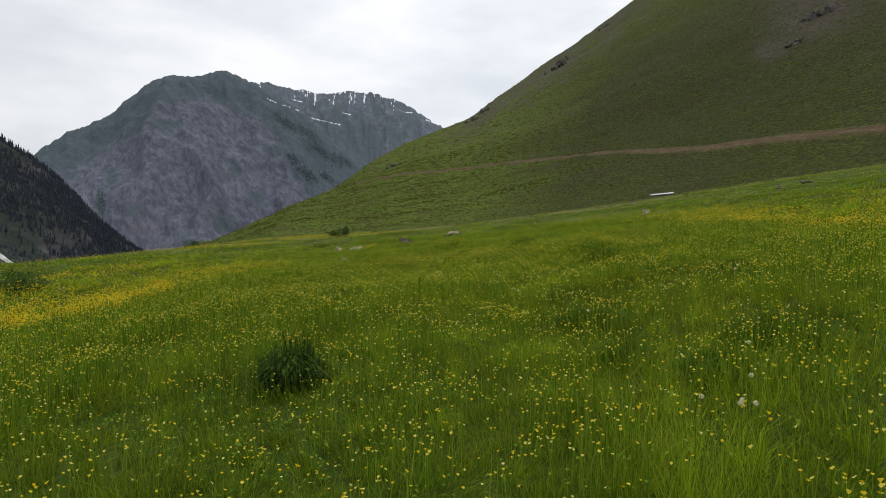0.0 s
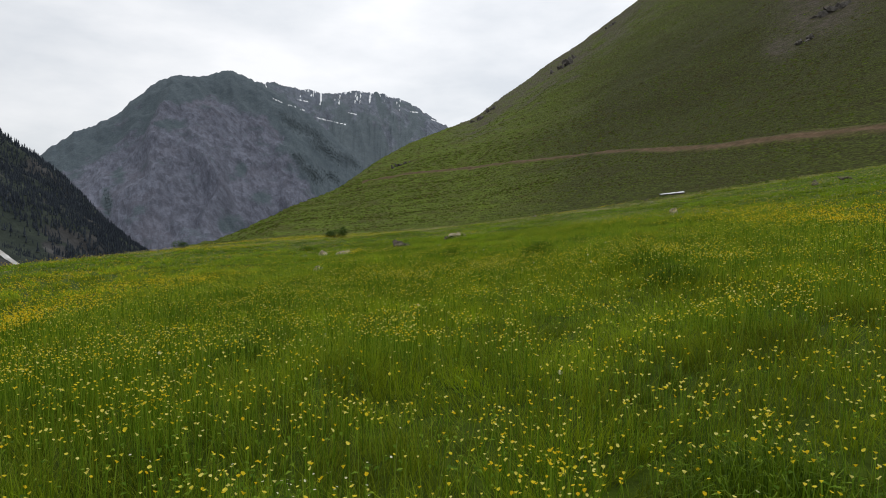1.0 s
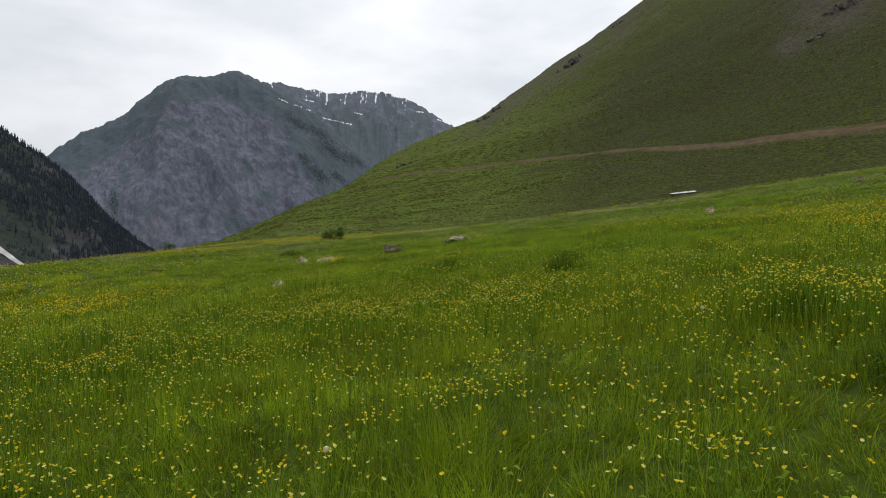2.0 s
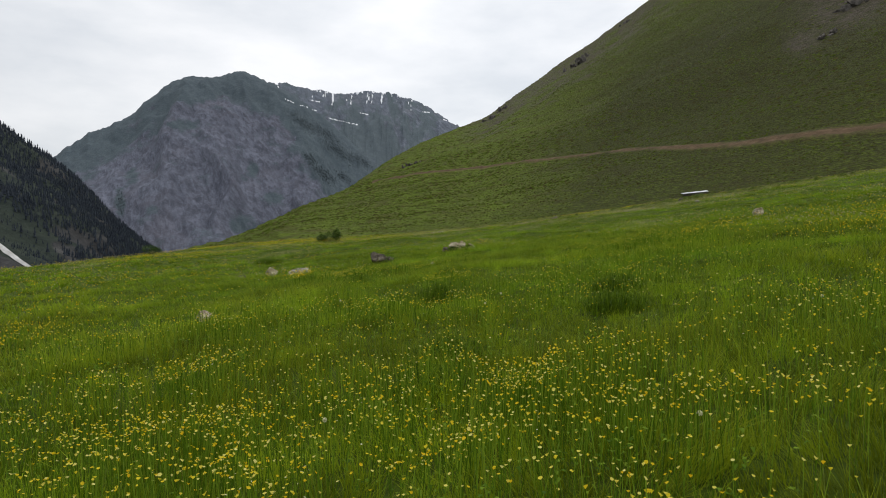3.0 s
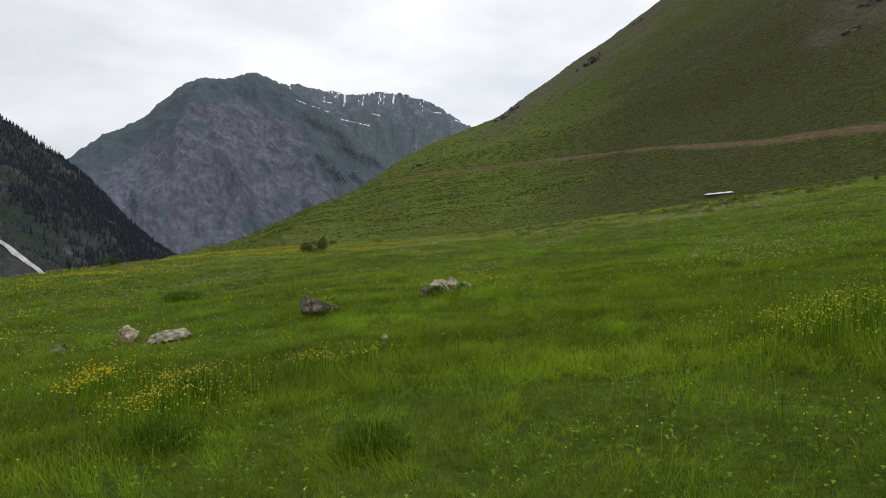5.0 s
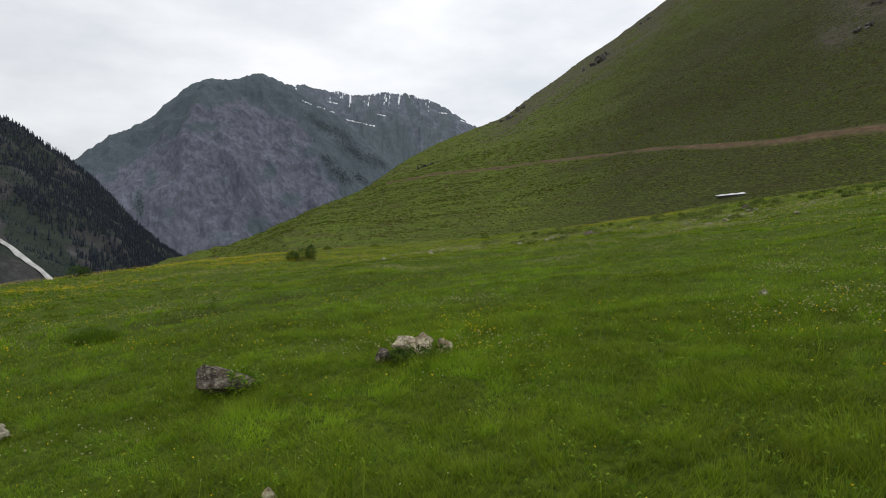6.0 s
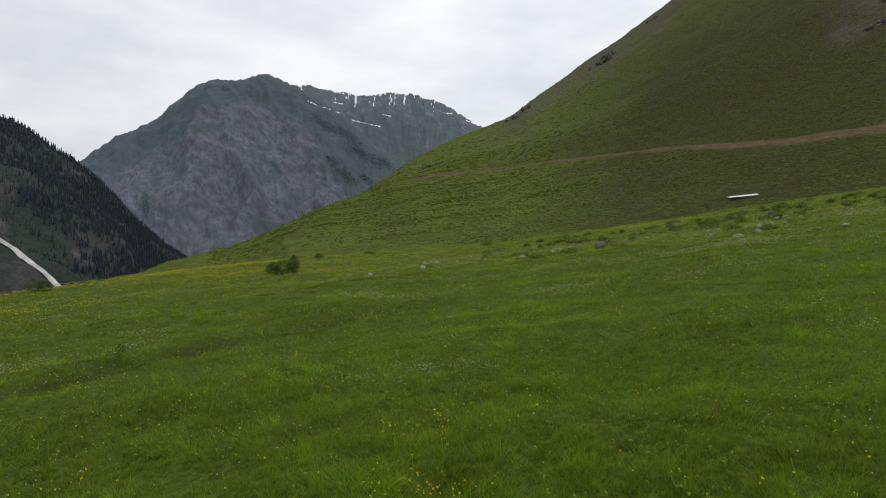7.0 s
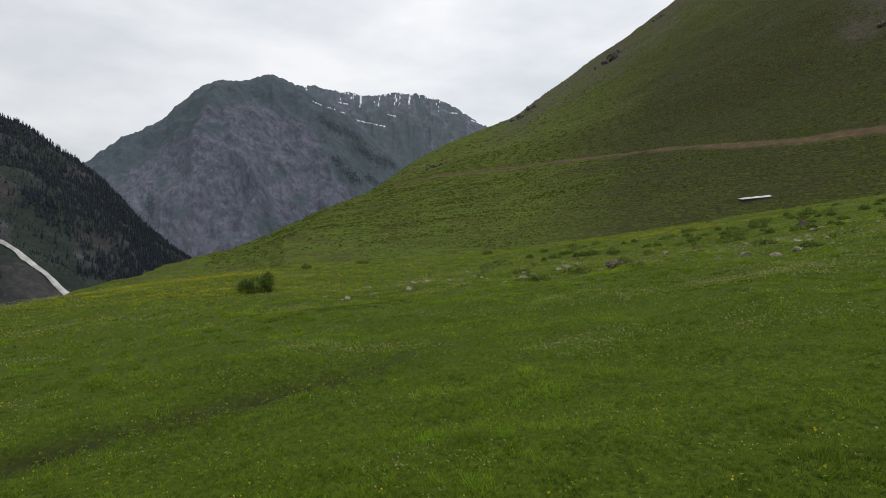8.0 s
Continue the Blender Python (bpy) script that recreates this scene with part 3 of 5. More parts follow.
BACK_RIDGE = [(-40, 0.05), (-24, 0.15), (-18, 0.205), (-17.3, 0.217), (-14.4, 0.2183), (-11.8, 0.2133), (-9, 0.2165), (-7.1, 0.2163), (-3.6, 0.198), (-0.05, 0.1596), (5, 0.12), (20, 0.08), (40, 0.05)]


def back_z(b, r, x=None, y=None):
    top = smooth_table(b, BACK_RIDGE)
    x, y = r * np.sin(np.radians(b)), r * np.cos(np.radians(b))
    reach, foot = 3500.0, 1900.0
    z1, z0 = 1.5 + top * reach, -175.0
    s = np.clip((r - foot) / (reach - foot), 0, 1)
    z = z0 + (z1 - z0) * (0.45 * s + 0.55 * s * s)
    rough = np.clip(s * 4, 0, 1) * np.clip((1.0 - s) * 9, 0.0, 1)
    across = b * 61
    z = z + rough * (38 * ridged(across / 260, r / 900, 3, 141) + 12 * ridged(across / 60, r / 300, 3, 151) - 25) + 10 * np.clip((s - 0.93) * 15, 0, 1) * (fbm(across / 45, 0.5 + 0 * r, 5, 9, 0.6))
    return z - 0.7 * np.maximum(r - reach, 0)


def back_bare(b, r, x, y, z):
    s = (r - 1900) / 1600
    return np.clip(0.2 + 2.2 * (s - 0.75) + 0.6 * fbm(b / 1.5, r / 250, 3, 19), 0, 1)


def back_snow(b, r, x, y, z):
    """Old snow: short broken gullies under the crest and a few thin banks lower down."""
    rise = (z - 1.5) / r
    gap = smooth_table(b, BACK_RIDGE) - rise
    across = b * 61
    span = np.clip((b + 14.4) * 1.2, 0, 1) * np.clip((-3.9 - b) * 1.2, 0, 1)
    gully = perlin(across / 12 + 30 * gap, 0.5 + 0 * b, 171) + 0.7 * perlin(across / 6, gap * 190, 172)
    reach = 0.005 + 0.019 * np.clip(perlin(across / 19, 0.3 + 0 * b, 173) + 0.4, 0, 1)
    crest = np.clip((gully - 0.46) * 6, 0, 1) * (gap < reach) * span
    rim = np.clip((perlin(across / 15, gap * 90, 174) - 0.15) * 6, 0, 1) * (gap < 0.003) * span
    return np.clip(crest + rim + snow_banks(b, rise), 0, 1)


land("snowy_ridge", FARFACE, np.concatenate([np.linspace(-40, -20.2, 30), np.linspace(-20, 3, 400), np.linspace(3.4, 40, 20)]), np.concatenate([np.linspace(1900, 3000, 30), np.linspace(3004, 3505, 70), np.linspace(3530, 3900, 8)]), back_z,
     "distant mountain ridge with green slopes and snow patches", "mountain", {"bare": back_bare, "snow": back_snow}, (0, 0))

# ---- the wooded slope over the valley ----
WOOD_RIDGE = [(-110, 0.3), (-70, 0.33), (-55, 0.26), (-47, 0.205), (-40.6, 0.149), (-38.9, 0.137), (-37, 0.109), (-35.1, 0.084), (-33.1, 0.05), (-31.1, 0.009), (-28.9, -0.03), (-27.1, -0.056), (-22, -0.10), (-10, -0.13)]


def wood_z(b, r, x=None, y=None):
    top = smooth_table(b, WOOD_RIDGE)
    x, y = OX + r * np.sin(np.radians(b)), OY + r * np.cos(np.radians(b))
    reach, foot = 1100.0, 430.0
    z1, z0 = EYE_Z + top * reach, -85.0
    s = np.clip((r - foot) / (reach - foot), 0, 1)
    z = z0 + (np.maximum(z1, z0 - 30) - z0) * s
    z = z + np.clip(s * 4, 0, 1) * np.clip((1.02 - s) * 6, 0, 1) * (13 * fbm(x / 130, y / 130, 3, 221) + 3 * fbm(x / 25, y / 25, 3, 231))
    return z - 0.5 * np.maximum(r - reach, 0) - 0.2 * np.maximum(470 - r, 0)


def wood_bare(b, r, x, y, z):
    rise = (z - EYE_Z) / r
    under = np.clip((-0.052 - 0.0133 * (b + 39) - rise) * 40, 0, 1)
    strip = np.clip((0.06 - np.abs(rise - (-0.01 - 0.026 * (b + 39)))) * 30, 0, 1) * np.clip((b + 40.2) / 1.2, 0, 1)
    return np.clip(0.35 + 0.6 * fbm(x / 60, y / 60, 3, 55) + 0.7 * under - 0.6 * strip * (1 - under) + 0.4 * np.clip((-39.5 - b) / 2, 0, 1), 0, 1)


land("wooded_slope", FORESTFLOOR, np.linspace(-110, -10, 280), np.linspace(420, 1300, 100), wood_z,
     "dark valley slope of soil and scrub under conifers", "hillside", {"bare": wood_bare})


def hill_range(b, tangent):
    """How far off the hillside rises to a given slope of sight, by bearing."""
    r = np.linspace(130, float(smooth_table(np.array([float(b)]), HILL_RANGE)[0]) - 3, 1800)
    z = hill_z(np.full_like(r, b), r)
    over = np.nonzero(z > EYE_Z + tangent * r)[0]
    return r[over[0]] if len(over) else r[-1]


TRACK = [(-14, 0.044), (-8.8, 0.067), (-3.4, 0.083), (2, 0.0925), (7.2, 0.102), (12.3, 0.1109), (17, 0.1165), (21.6, 0.116), (25.8, 0.117), (31.9, 0.125), (45, 0.13), (60, 0.13)]


def dirt_track():
    bear = np.linspace(-9, 58, 420)
    rise = smooth_table(bear, TRACK)
    far = np.array([hill_range(b, t) for b, t in zip(bear, rise)])
    for _ in range(3):
        far = np.convolve(np.pad(far, 5, "edge"), np.ones(11) / 11, "valid")
    half = 3.6 + 0.8 * perlin(bear / 2.2, 0.5, 3) + 0.5 * perlin(bear / 0.5, 0.5, 9) - 0.9 * np.clip((-2 - bear) / 6, 0, 1) + 1.2 * np.exp(-(((bear - 16) / 4) ** 2))
    across = np.linspace(-1, 1, 13)
    r = far[:, None] + across[None] * half[:, None] * 2.8
    b = np.repeat(bear[:, None], 13, 1)
    z = hill_z(b, r) + 0.75 - 1.1 * np.abs(across) ** 4 + 0.1 * perlin(b * 9, r, 4)
    edge = np.where(across < 0, -across * 0.9, across * 1.15)[None] + 0.12 * perlin(b * 3, r / 4, 6)
    x, y = OX + r * np.sin(np.radians(b)), OY + r * np.cos(np.radians(b))
    ob = new("dirt_track", mesh_from("dirt_track", np.stack([x, y, z], -1).reshape(-1, 3), grid_faces(420, 13)[:, ::-1], DIRT, True, {"edge": edge.ravel(), "heath_dim": hill_heath_dim(b, r, x, y, z).ravel()}))
    return tagged(ob, "brown bare dirt track cut across the green hillside", "track", kind="structure")


dirt_track()


# ---- rocks ----
def rock_mesh(name, seed, size, material, cuts=12, rough=0.035, level=3, notch=0.0):
    """A broken boulder: a ball cut by random flat faces and roughened."""
    r = random.Random(seed)
    bm = bmesh.new()
    bmesh.ops.create_icosphere(bm, subdivisions=level, radius=1)
    planes = []
    for _ in range(cuts):
        n = Vector((r.gauss(0, 1), r.gauss(0, 1), r.gauss(0.15, 0.9))).normalized()
        planes.append((n, r.uniform(0.34, 0.72)))
    for v in bm.verts:
        for n, d in planes:
            over = v.co.dot(n) - d
            if over > 0:
                v.co -= n * over * 0.94
        v.co *= 1 + rough * noise.noise(v.co * 2.3 + Vector((seed, 0, 0))) * 3 + rough * noise.noise(v.co * 6 + Vector((0, seed, 0))) * 1.6 - rough * abs(noise.noise(v.co * 3.5 + Vector((0, 0, seed)))) * 2.5
        if notch and v.co.z > 0:
            v.co.z *= 1 - notch * math.exp(-(((v.co.x + 0.08) / 0.2) ** 2))
        v.co = Vector((v.co.x * size[0], v.co.y * size[1], v.co.z * size[2])) * 1.35
    me = bpy.data.meshes.new(name)
    bm.to_mesh(me)
    bm.free()
    me.materials.append(material)
    return me


def rock(name, seed, x, y, size, material, label, sink=0.35, turn_z=0.0, tilt=0.0, group="", lift=0.0, roll=0.0, notch=0.0):
    ob = new(name, rock_mesh(name, seed, size, material, 12, 0.05, 4 if y < 39 else 3, notch))
    ob.matrix_world = pose(x, y, float(meadow_z(x, y)) + size[2] * (1 - 2 * sink) * 0.8 + lift, tilt, roll, turn_z)
    return tagged(ob, label, "rock", group)


rock("boulder", 3, 0.74, 37.65, (0.32, 0.2, 0.22), PALEROCK, "pale cream angular boulder half sunk in grass", 0.22, 8, -8, "boulders in the grass", 0.1, 0, 0.38)
rock("boulder", 8, 1.2, 37.75, (0.13, 0.12, 0.21), PALEROCK, "small pale upright boulder beside a larger one", 0.25, 40, 0, "boulders in the grass")
rock("boulder", 5, 0.2, 37.4, (0.16, 0.15, 0.15), GREYROCK, "small rounded grey boulder in the grass", 0.2, 0, 0, "boulders in the grass", 0.05)
rock("boulder", 12, -2.4, 36.85, (0.5, 0.3, 0.26), GREYROCK, "weathered grey boulder with pale speckles in grass", 0.2, 12, 6, "boulders in the grass", 0.06, -14)
rock("boulder", 14, -6.2, 35.6, (0.25, 0.2, 0.26), PALEROCK, "small whitish boulder in the grass", 0.2, 10, 0, "boulders in the grass")
rock("boulder", 17, -5.1, 35.25, (0.42, 0.3, 0.15), FIELDSTONE, "low flat mossy boulder in the grass", 0.15, 70, 0, "boulders in the grass")
rock("boulder", 19, -4.13, 24.95, (0.15, 0.13, 0.15), PALEROCK, "small pale stone poking out of the grass", 0.15, 0, 0, "boulders in the grass", 0.07)
rock("boulder", 23, 7.75, 40.5, (0.12, 0.1, 0.09), FIELDSTONE, "small pale stone poking out of the grass", 0.15, 0, 0, "boulders in the grass")
rock("boulder", 25, -0.12, 32.75, (0.07, 0.06, 0.09), PALEROCK, "small pale stone poking out of the grass", 0.15, 0, 0, "boulders in the grass")
rock("boulder", 27, -6.9, 34.3, (0.17, 0.14, 0.15), GREYROCK, "low dark grey stone in the grass", 0.2, 0, 0, "boulders in the grass")
rock("boulder", 31, 31.2, 51.6, (0.55, 0.4, 0.3), GREYROCK, "dark grey boulder on the meadow slope", 0.2, 20, 0, "boulders in the grass")
rock("boulder", 33, 28.6, 51.2, (0.42, 0.32, 0.24), GREYROCK, "dark grey boulder on the meadow slope", 0.2, 60, 0, "boulders in the grass")
rock("boulder", 35, 27.4, 86.2, (0.8, 0.5, 0.3), GREYROCK, "large blue grey boulder on the meadow slope", 0.2, 10, 0, "boulders in the grass")
rock("boulder", 37, 10.2, 73.4, (0.5, 0.4, 0.32), GREYROCK, "dark grey boulder with a flat top", 0.2, 10, 0, "boulders in the grass")
rock("boulder", 39, 13.3, 39.1, (0.22, 0.17, 0.22), PALEROCK, "small pale stone poking out of the grass", 0.15, 0, 0, "boulders in the grass")

STONES = [rock_mesh("field_stone", 100 + n, (0.38, 0.26, 0.17), FIELDSTONE, 9, 0.07, 2) for n in range(6)]
stone_rng = random.Random(6)
for n in range(190):
    along = stone_rng.random()
    sx = -6 + 40 * along + stone_rng.gauss(0, 1.5)
    sy = 76 - 0.06 * sx + stone_rng.gauss(0, 3.5) + (16 * max(0, along - 0.6)) * (n % 3)
    k = 0.22 + 0.62 * stone_rng.random() ** 2.6
    ob = new("field_stone", STONES[n % 6])
    ob.matrix_world = pose(sx, sy, float(meadow_z(sx, sy)) + 0.05 * k + 0.03, 0, 0, stone_rng.uniform(0, 360)) @ Matrix.Diagonal((k, k, k, 1))
    tagged(ob, "grey weathered field stone among tussocks", "stone", "field stones")


# ---- rock outcrops on the hill ----
def outcrop(b, r, size, seed):
    """A knot of broken rock standing out of the slope."""
    z = float(hill_z(np.array([b]), np.array([float(r)]))[0])
    at = new("rock_outcrop")
    at.matrix_world = pose(OX + r * math.sin(radians(b)), OY + r * math.cos(radians(b)), z, 0, -25, -b)
    rr = random.Random(seed)
    for _ in range(9):
        block = new("rock", rock_mesh("rock", rr.randrange(9999), (size * rr.uniform(0.2, 0.5), size * rr.uniform(0.15, 0.35), size * rr.uniform(0.2, 0.45)), OUTCROP, 12, 0.06, 2))
        block.parent = at
        block.matrix_local = pose(rr.uniform(-1, 1) * size, rr.uniform(-0.4, 0.4) * size, rr.uniform(-0.25, 0.2) * size, rr.uniform(-20, 20), rr.uniform(-35, 0), rr.uniform(0, 90))
    return tagged(at, "dark weathered rock outcrop on the green hillside", "rock", "outcrops on the hill")


for b, rise, size, seed in ((2.5, 0.172, 14, 1), (3.7, 0.187, 13, 2), (10.7, 0.257, 19, 3), (11.5, 0.268, 15, 4), (15.2, 0.32, 11, 9), (-5.4, 0.095, 7, 5), (-4.6, 0.1, 5, 10), (33.4, 0.303, 13, 6), (31.9, 0.268, 7, 7)):
    outcrop(b, hill_range(b, rise), size, seed)


# ---- stone hut with a pale roof, dug into the foot of the hill ----
def hut(b, r, ground_z, turn_z):
    at = new("stone_hut")
    at.matrix_world = pose(OX + r * math.sin(radians(b)), OY + r * math.cos(radians(b)), ground_z, 0, 0, turn_z)
    bm = bmesh.new()
    for x0, y0, x1, y1 in ((-3.5, -2.3, 3.5, -1.85), (-3.5, 1.85, 3.5, 2.3), (-3.5, -1.85, -3.05, 1.85), (3.05, -1.85, 3.5, 1.85)):
        made = bmesh.ops.create_cube(bm, size=1)["verts"]
        for v in made:
            v.co = Vector(((x0 + x1) / 2 + v.co.x * (x1 - x0), (y0 + y1) / 2 + v.co.y * (y1 - y0), v.co.z))
            v.co.z = -1.5 if v.co.z < 0 else 1.2 + 0.1 * v.co.y + 0.1 * v.co.x
    part("wall", bm, WALLSTONE, at, "rough dark dry stone wall")
    bm = bmesh.new()
    bmesh.ops.create_grid(bm, x_segments=16, y_segments=6, size=1)
    for v in bm.verts:
        v.co = Vector((v.co.x * 3.9, v.co.y * 2.6 * (1 - 0.3 * v.co.x), 1.3 + 0.1 * v.co.y * 2.6 + 0.1 * v.co.x * 3.9 + 0.03 * math.sin(v.co.x * 9) + 0.04 * noise.noise(v.co * 3)))
    bmesh.ops.solidify(bm, geom=bm.faces[:], thickness=0.07)
    part("roof", bm, ROOF, at, "pale white sheet roof")
    bm = bmesh.new()
    bmesh.ops.create_cube(bm, size=1)
    for v in bm.verts:
        v.co = Vector((1.2 + v.co.x * 0.8, -2.32 + v.co.y * 0.06, -0.25 + v.co.z * 1.2))
    part("door", bm, BARK, at, "dark plank door")
    return tagged(at, "low stone hut with a pale white roof", "hut")


hut_b = 23.1
hut_r = hill_range(hut_b, 0.037)
hut(hut_b, hut_r, float(hill_z(np.array([hut_b]), np.array([hut_r]))[0]) - 0.75, -14)


# ---- old snow in the gully of the wooded slope ----
def snow_tongue():
    s = np.linspace(0, 1, 60)
    bear = -43.5 + s * 9.1
    far = 630 - 110 * s
    half = 1.2 + 2.6 * s + 0.9 * perlin(s * 9, 0.5, 4)
    across = np.linspace(-1, 1, 7)
    r = far[:, None] + across[None] * half[:, None] * 1.1 + 1.0 * perlin(s * 5, 0.2, 8)[:, None]
    b = bear[:, None] + across[None] * half[:, None] * 0.075
    z = wood_z(b, r) + 2.2 - 1.6 * across**2 + 0.3 * perlin(b * 20, r / 3, 2)
    x, y = OX + r * np.sin(np.radians(b)), OY + r * np.cos(np.radians(b))
    ob = new("snow_tongue", mesh_from("snow_tongue", np.stack([x, y, z], -1).reshape(-1, 3), grid_faces(60, 7)[:, ::-1], SNOW, True))
    return tagged(ob, "tongue of dirty old snow in a gully", "snow", kind="structure")


snow_tongue()


# ---- conifers: far woods ----
def conifer_block(places, heights, rnd):
    """Many tapered conifers of ragged tiers in one mesh."""
    sides, tiers = 4, 3
    verts, faces, base = [], [], 0
    unit_v, unit_f = [], []
    for k in range(tiers):
        low, high = 0.06 + 0.27 * k, 0.5 + 0.26 * k if k < tiers - 1 else 1.0
        wide = 0.19 * (1 - 0.24 * k)
        start = len(unit_v)
        for a in range(sides):
            ang = 2 * math.pi * (a + 0.5 * k) / sides
            w = wide * (1.0 if a % 2 else 0.72)
            unit_v.append((w * math.cos(ang), w * math.sin(ang), low - (0.03 if a % 2 else -0.02)))
        unit_v.append((0, 0, high))
        unit_f += [(start + a, start + (a + 1) % sides, start + sides) for a in range(sides)]
    start = len(unit_v)
    for a in range(3):
        ang = 2 * math.pi * a / 3
        unit_v.append((0.018 * math.cos(ang), 0.018 * math.sin(ang), -0.08))
    unit_v.append((0, 0, 0.5))
    unit_f += [(start + a, start + (a + 1) % 3, start + 3) for a in range(3)]
    unit_v, unit_f = np.array(unit_v), np.array(unit_f)
    n, k = len(places), len(unit_v)
    turn_a = rnd.uniform(0, 6.28, n)
    wide = heights * rnd.uniform(0.8, 1.3, n)
    c, s = np.cos(turn_a), np.sin(turn_a)
    jit = rnd.uniform(0.8, 1.2, (n, k))
    vx = (unit_v[None, :, 0] * c[:, None] - unit_v[None, :, 1] * s[:, None]) * wide[:, None] * jit
    vy = (unit_v[None, :, 0] * s[:, None] + unit_v[None, :, 1] * c[:, None]) * wide[:, None] * jit
    vz = unit_v[None, :, 2] * heights[:, None]
    verts = np.stack([vx + places[:, :1], vy + places[:, 1:2], vz + places[:, 2:]], -1).reshape(-1, 3)
    faces = (unit_f[None] + (np.arange(n) * k)[:, None, None]).reshape(-1, 3)
    return verts, faces


GLADE = [(-62, 0.08), (-40.8, 0.05), (-39.7, 0.042), (-38.9, 0.026), (-38.3, -0.008), (-37.9, -0.039), (-36.5, -0.06), (-33.9, -0.084), (-31.6, -0.095), (-24, -0.2)]


STANDS = [(-14.6, 0.16, 1.3, 0.011, 500), (-12.6, 0.144, 1.3, 0.01, 450), (-11.4, 0.116, 1.6, 0.012, 650), (-9.3, 0.102, 1.2, 0.009, 350), (-12.8, 0.079, 1.2, 0.012, 450), (-11.0, 0.074, 0.8, 0.008, 200),
          (-14.0, 0.102, 0.7, 0.009, 220), (-29.7, 0.03, 0.35, 0.022, 120)]


def woods():
    n = 36000
    b = rng.uniform(-62, -24, n)
    s = rng.uniform(0.04, 1.03, n)
    r = 430 + 670 * s
    x, y = OX + r * np.sin(np.radians(b)), OY + r * np.cos(np.radians(b))
    cover = 0.74 + 0.9 * fbm(x / 95, y / 95, 3, 301) + 1.1 * (s - 0.45) + 0.05 * (b + 36) * (s < 0.6)
    rise = (wood_z(b, r) - EYE_Z) / r
    line = smooth_table(b, GLADE) + 0.018 * perlin(x / 30, y / 30, 33)
    glade = np.clip((line - rise) * 45 + 0.5, 0, 1)
    keep = rng.random(n) < np.clip(cover - 0.9 * np.clip((line + 0.09 - rise) * 6, 0, 0.45), 0.05, 1) * 0.85 * (1 - 0.985 * glade)
    b, r, x, y = b[keep], r[keep], x[keep], y[keep]
    h = rng.uniform(4.0, 10.5, len(b)) * (0.85 + 0.3 * perlin(x / 60, y / 60, 8))
    n = 5000
    gb, gr = rng.uniform(-46, -29, n), 430 + 670 * rng.uniform(0.02, 0.6, n)
    gx, gy = OX + gr * np.sin(np.radians(gb)), OY + gr * np.cos(np.radians(gb))
    rise = (wood_z(gb, gr) - EYE_Z) / gr
    low = (rise < smooth_table(gb, GLADE) + 0.03) & (rise > -0.04 - 0.0133 * (gb + 39)) & (fbm(gx / 35, gy / 35, 3, 305) > -0.05)
    b, r, x, y = np.r_[b, gb[low]], np.r_[r, gr[low]], np.r_[x, gx[low]], np.r_[y, gy[low]]
    h = np.r_[h, rng.uniform(1.2, 3.6, int(low.sum()))]
    v, f = conifer_block(np.stack([x, y, wood_z(b, r)], -1), h, rng)
    ob = new("conifer_woods", mesh_from("conifer_woods", v, f, CONIFER))
    tagged(ob, "dense dark conifer woods on the valley slope", "woods", kind="stuff")
    # patches of trees on the green flank of the mountain
    tb, tt = [], []
    for b0, t0, wb, wt, count in STANDS:
        u, v = rng.normal(0, 0.5, count), rng.normal(0, 0.5, count)
        tb.append(b0 + wb * u)
        tt.append(t0 + wt * v - 0.011 * wb * u)
    tb, tt = np.concatenate(tb), np.concatenate(tt)
    steps = np.arange(1300, 3480, 12.0)
    bb, rr = np.repeat(tb[:, None], len(steps), 1), np.repeat(steps[None], len(tb), 0)
    over = np.maximum(front_z(bb, rr), back_z(bb, rr)) > 1.5 + tt[:, None] * rr
    r, b = steps[np.argmax(over, 1)], tb
    keep = over.any(1)
    b, r = b[keep], r[keep]
    x, y = r * np.sin(np.radians(b)), r * np.cos(np.radians(b))
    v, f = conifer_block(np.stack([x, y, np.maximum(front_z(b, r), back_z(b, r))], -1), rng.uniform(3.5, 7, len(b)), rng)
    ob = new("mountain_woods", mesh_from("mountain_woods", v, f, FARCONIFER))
    tagged(ob, "patches of dark conifers on the mountain flank", "woods", kind="stuff")


woods()


# ---- bushes and leafy clumps ----
def leaf_cloud(bm, centre, radius, count, leaf, rnd, droop=0.3, upright=0.0):
    """Single leaves round a centre, each a bent blade of two faces."""
    for _ in range(count):
        d = Vector((rnd.gauss(0, 1), rnd.gauss(0, 1), rnd.gauss(0.2, 0.8)))
        d.normalize()
        p = Vector(centre) + Vector((d.x * radius[0], d.y * radius[1], d.z * radius[2])) * rnd.uniform(0.35, 1.0) ** 0.6
        if p.z < 0.01:
            p.z = rnd.uniform(0.01, 0.1)
        out = Vector((d.x, d.y, d.z * 0.5 + upright + rnd.uniform(-0.3, 0.3))).normalized()
        side = out.cross(Vector((0, 0, 1)))
        if side.length < 0.05:
            side = Vector((1, 0, 0))
        side.normalize()
        ln, wd = leaf[0] * rnd.uniform(0.6, 1.3), leaf[1] * rnd.uniform(0.6, 1.3)
        a = bm.verts.new(p)
        m1 = bm.verts.new(p + out * ln * 0.5 + side * wd * 0.5 + Vector((0, 0, 0.1 * ln)))
        m2 = bm.verts.new(p + out * ln * 0.5 - side * wd * 0.5 + Vector((0, 0, 0.1 * ln)))
        t = bm.verts.new(p + out * ln - Vector((0, 0, droop * ln)))
        bm.faces.new((a, m1, m2))
        bm.faces.new((m1, t, m2))


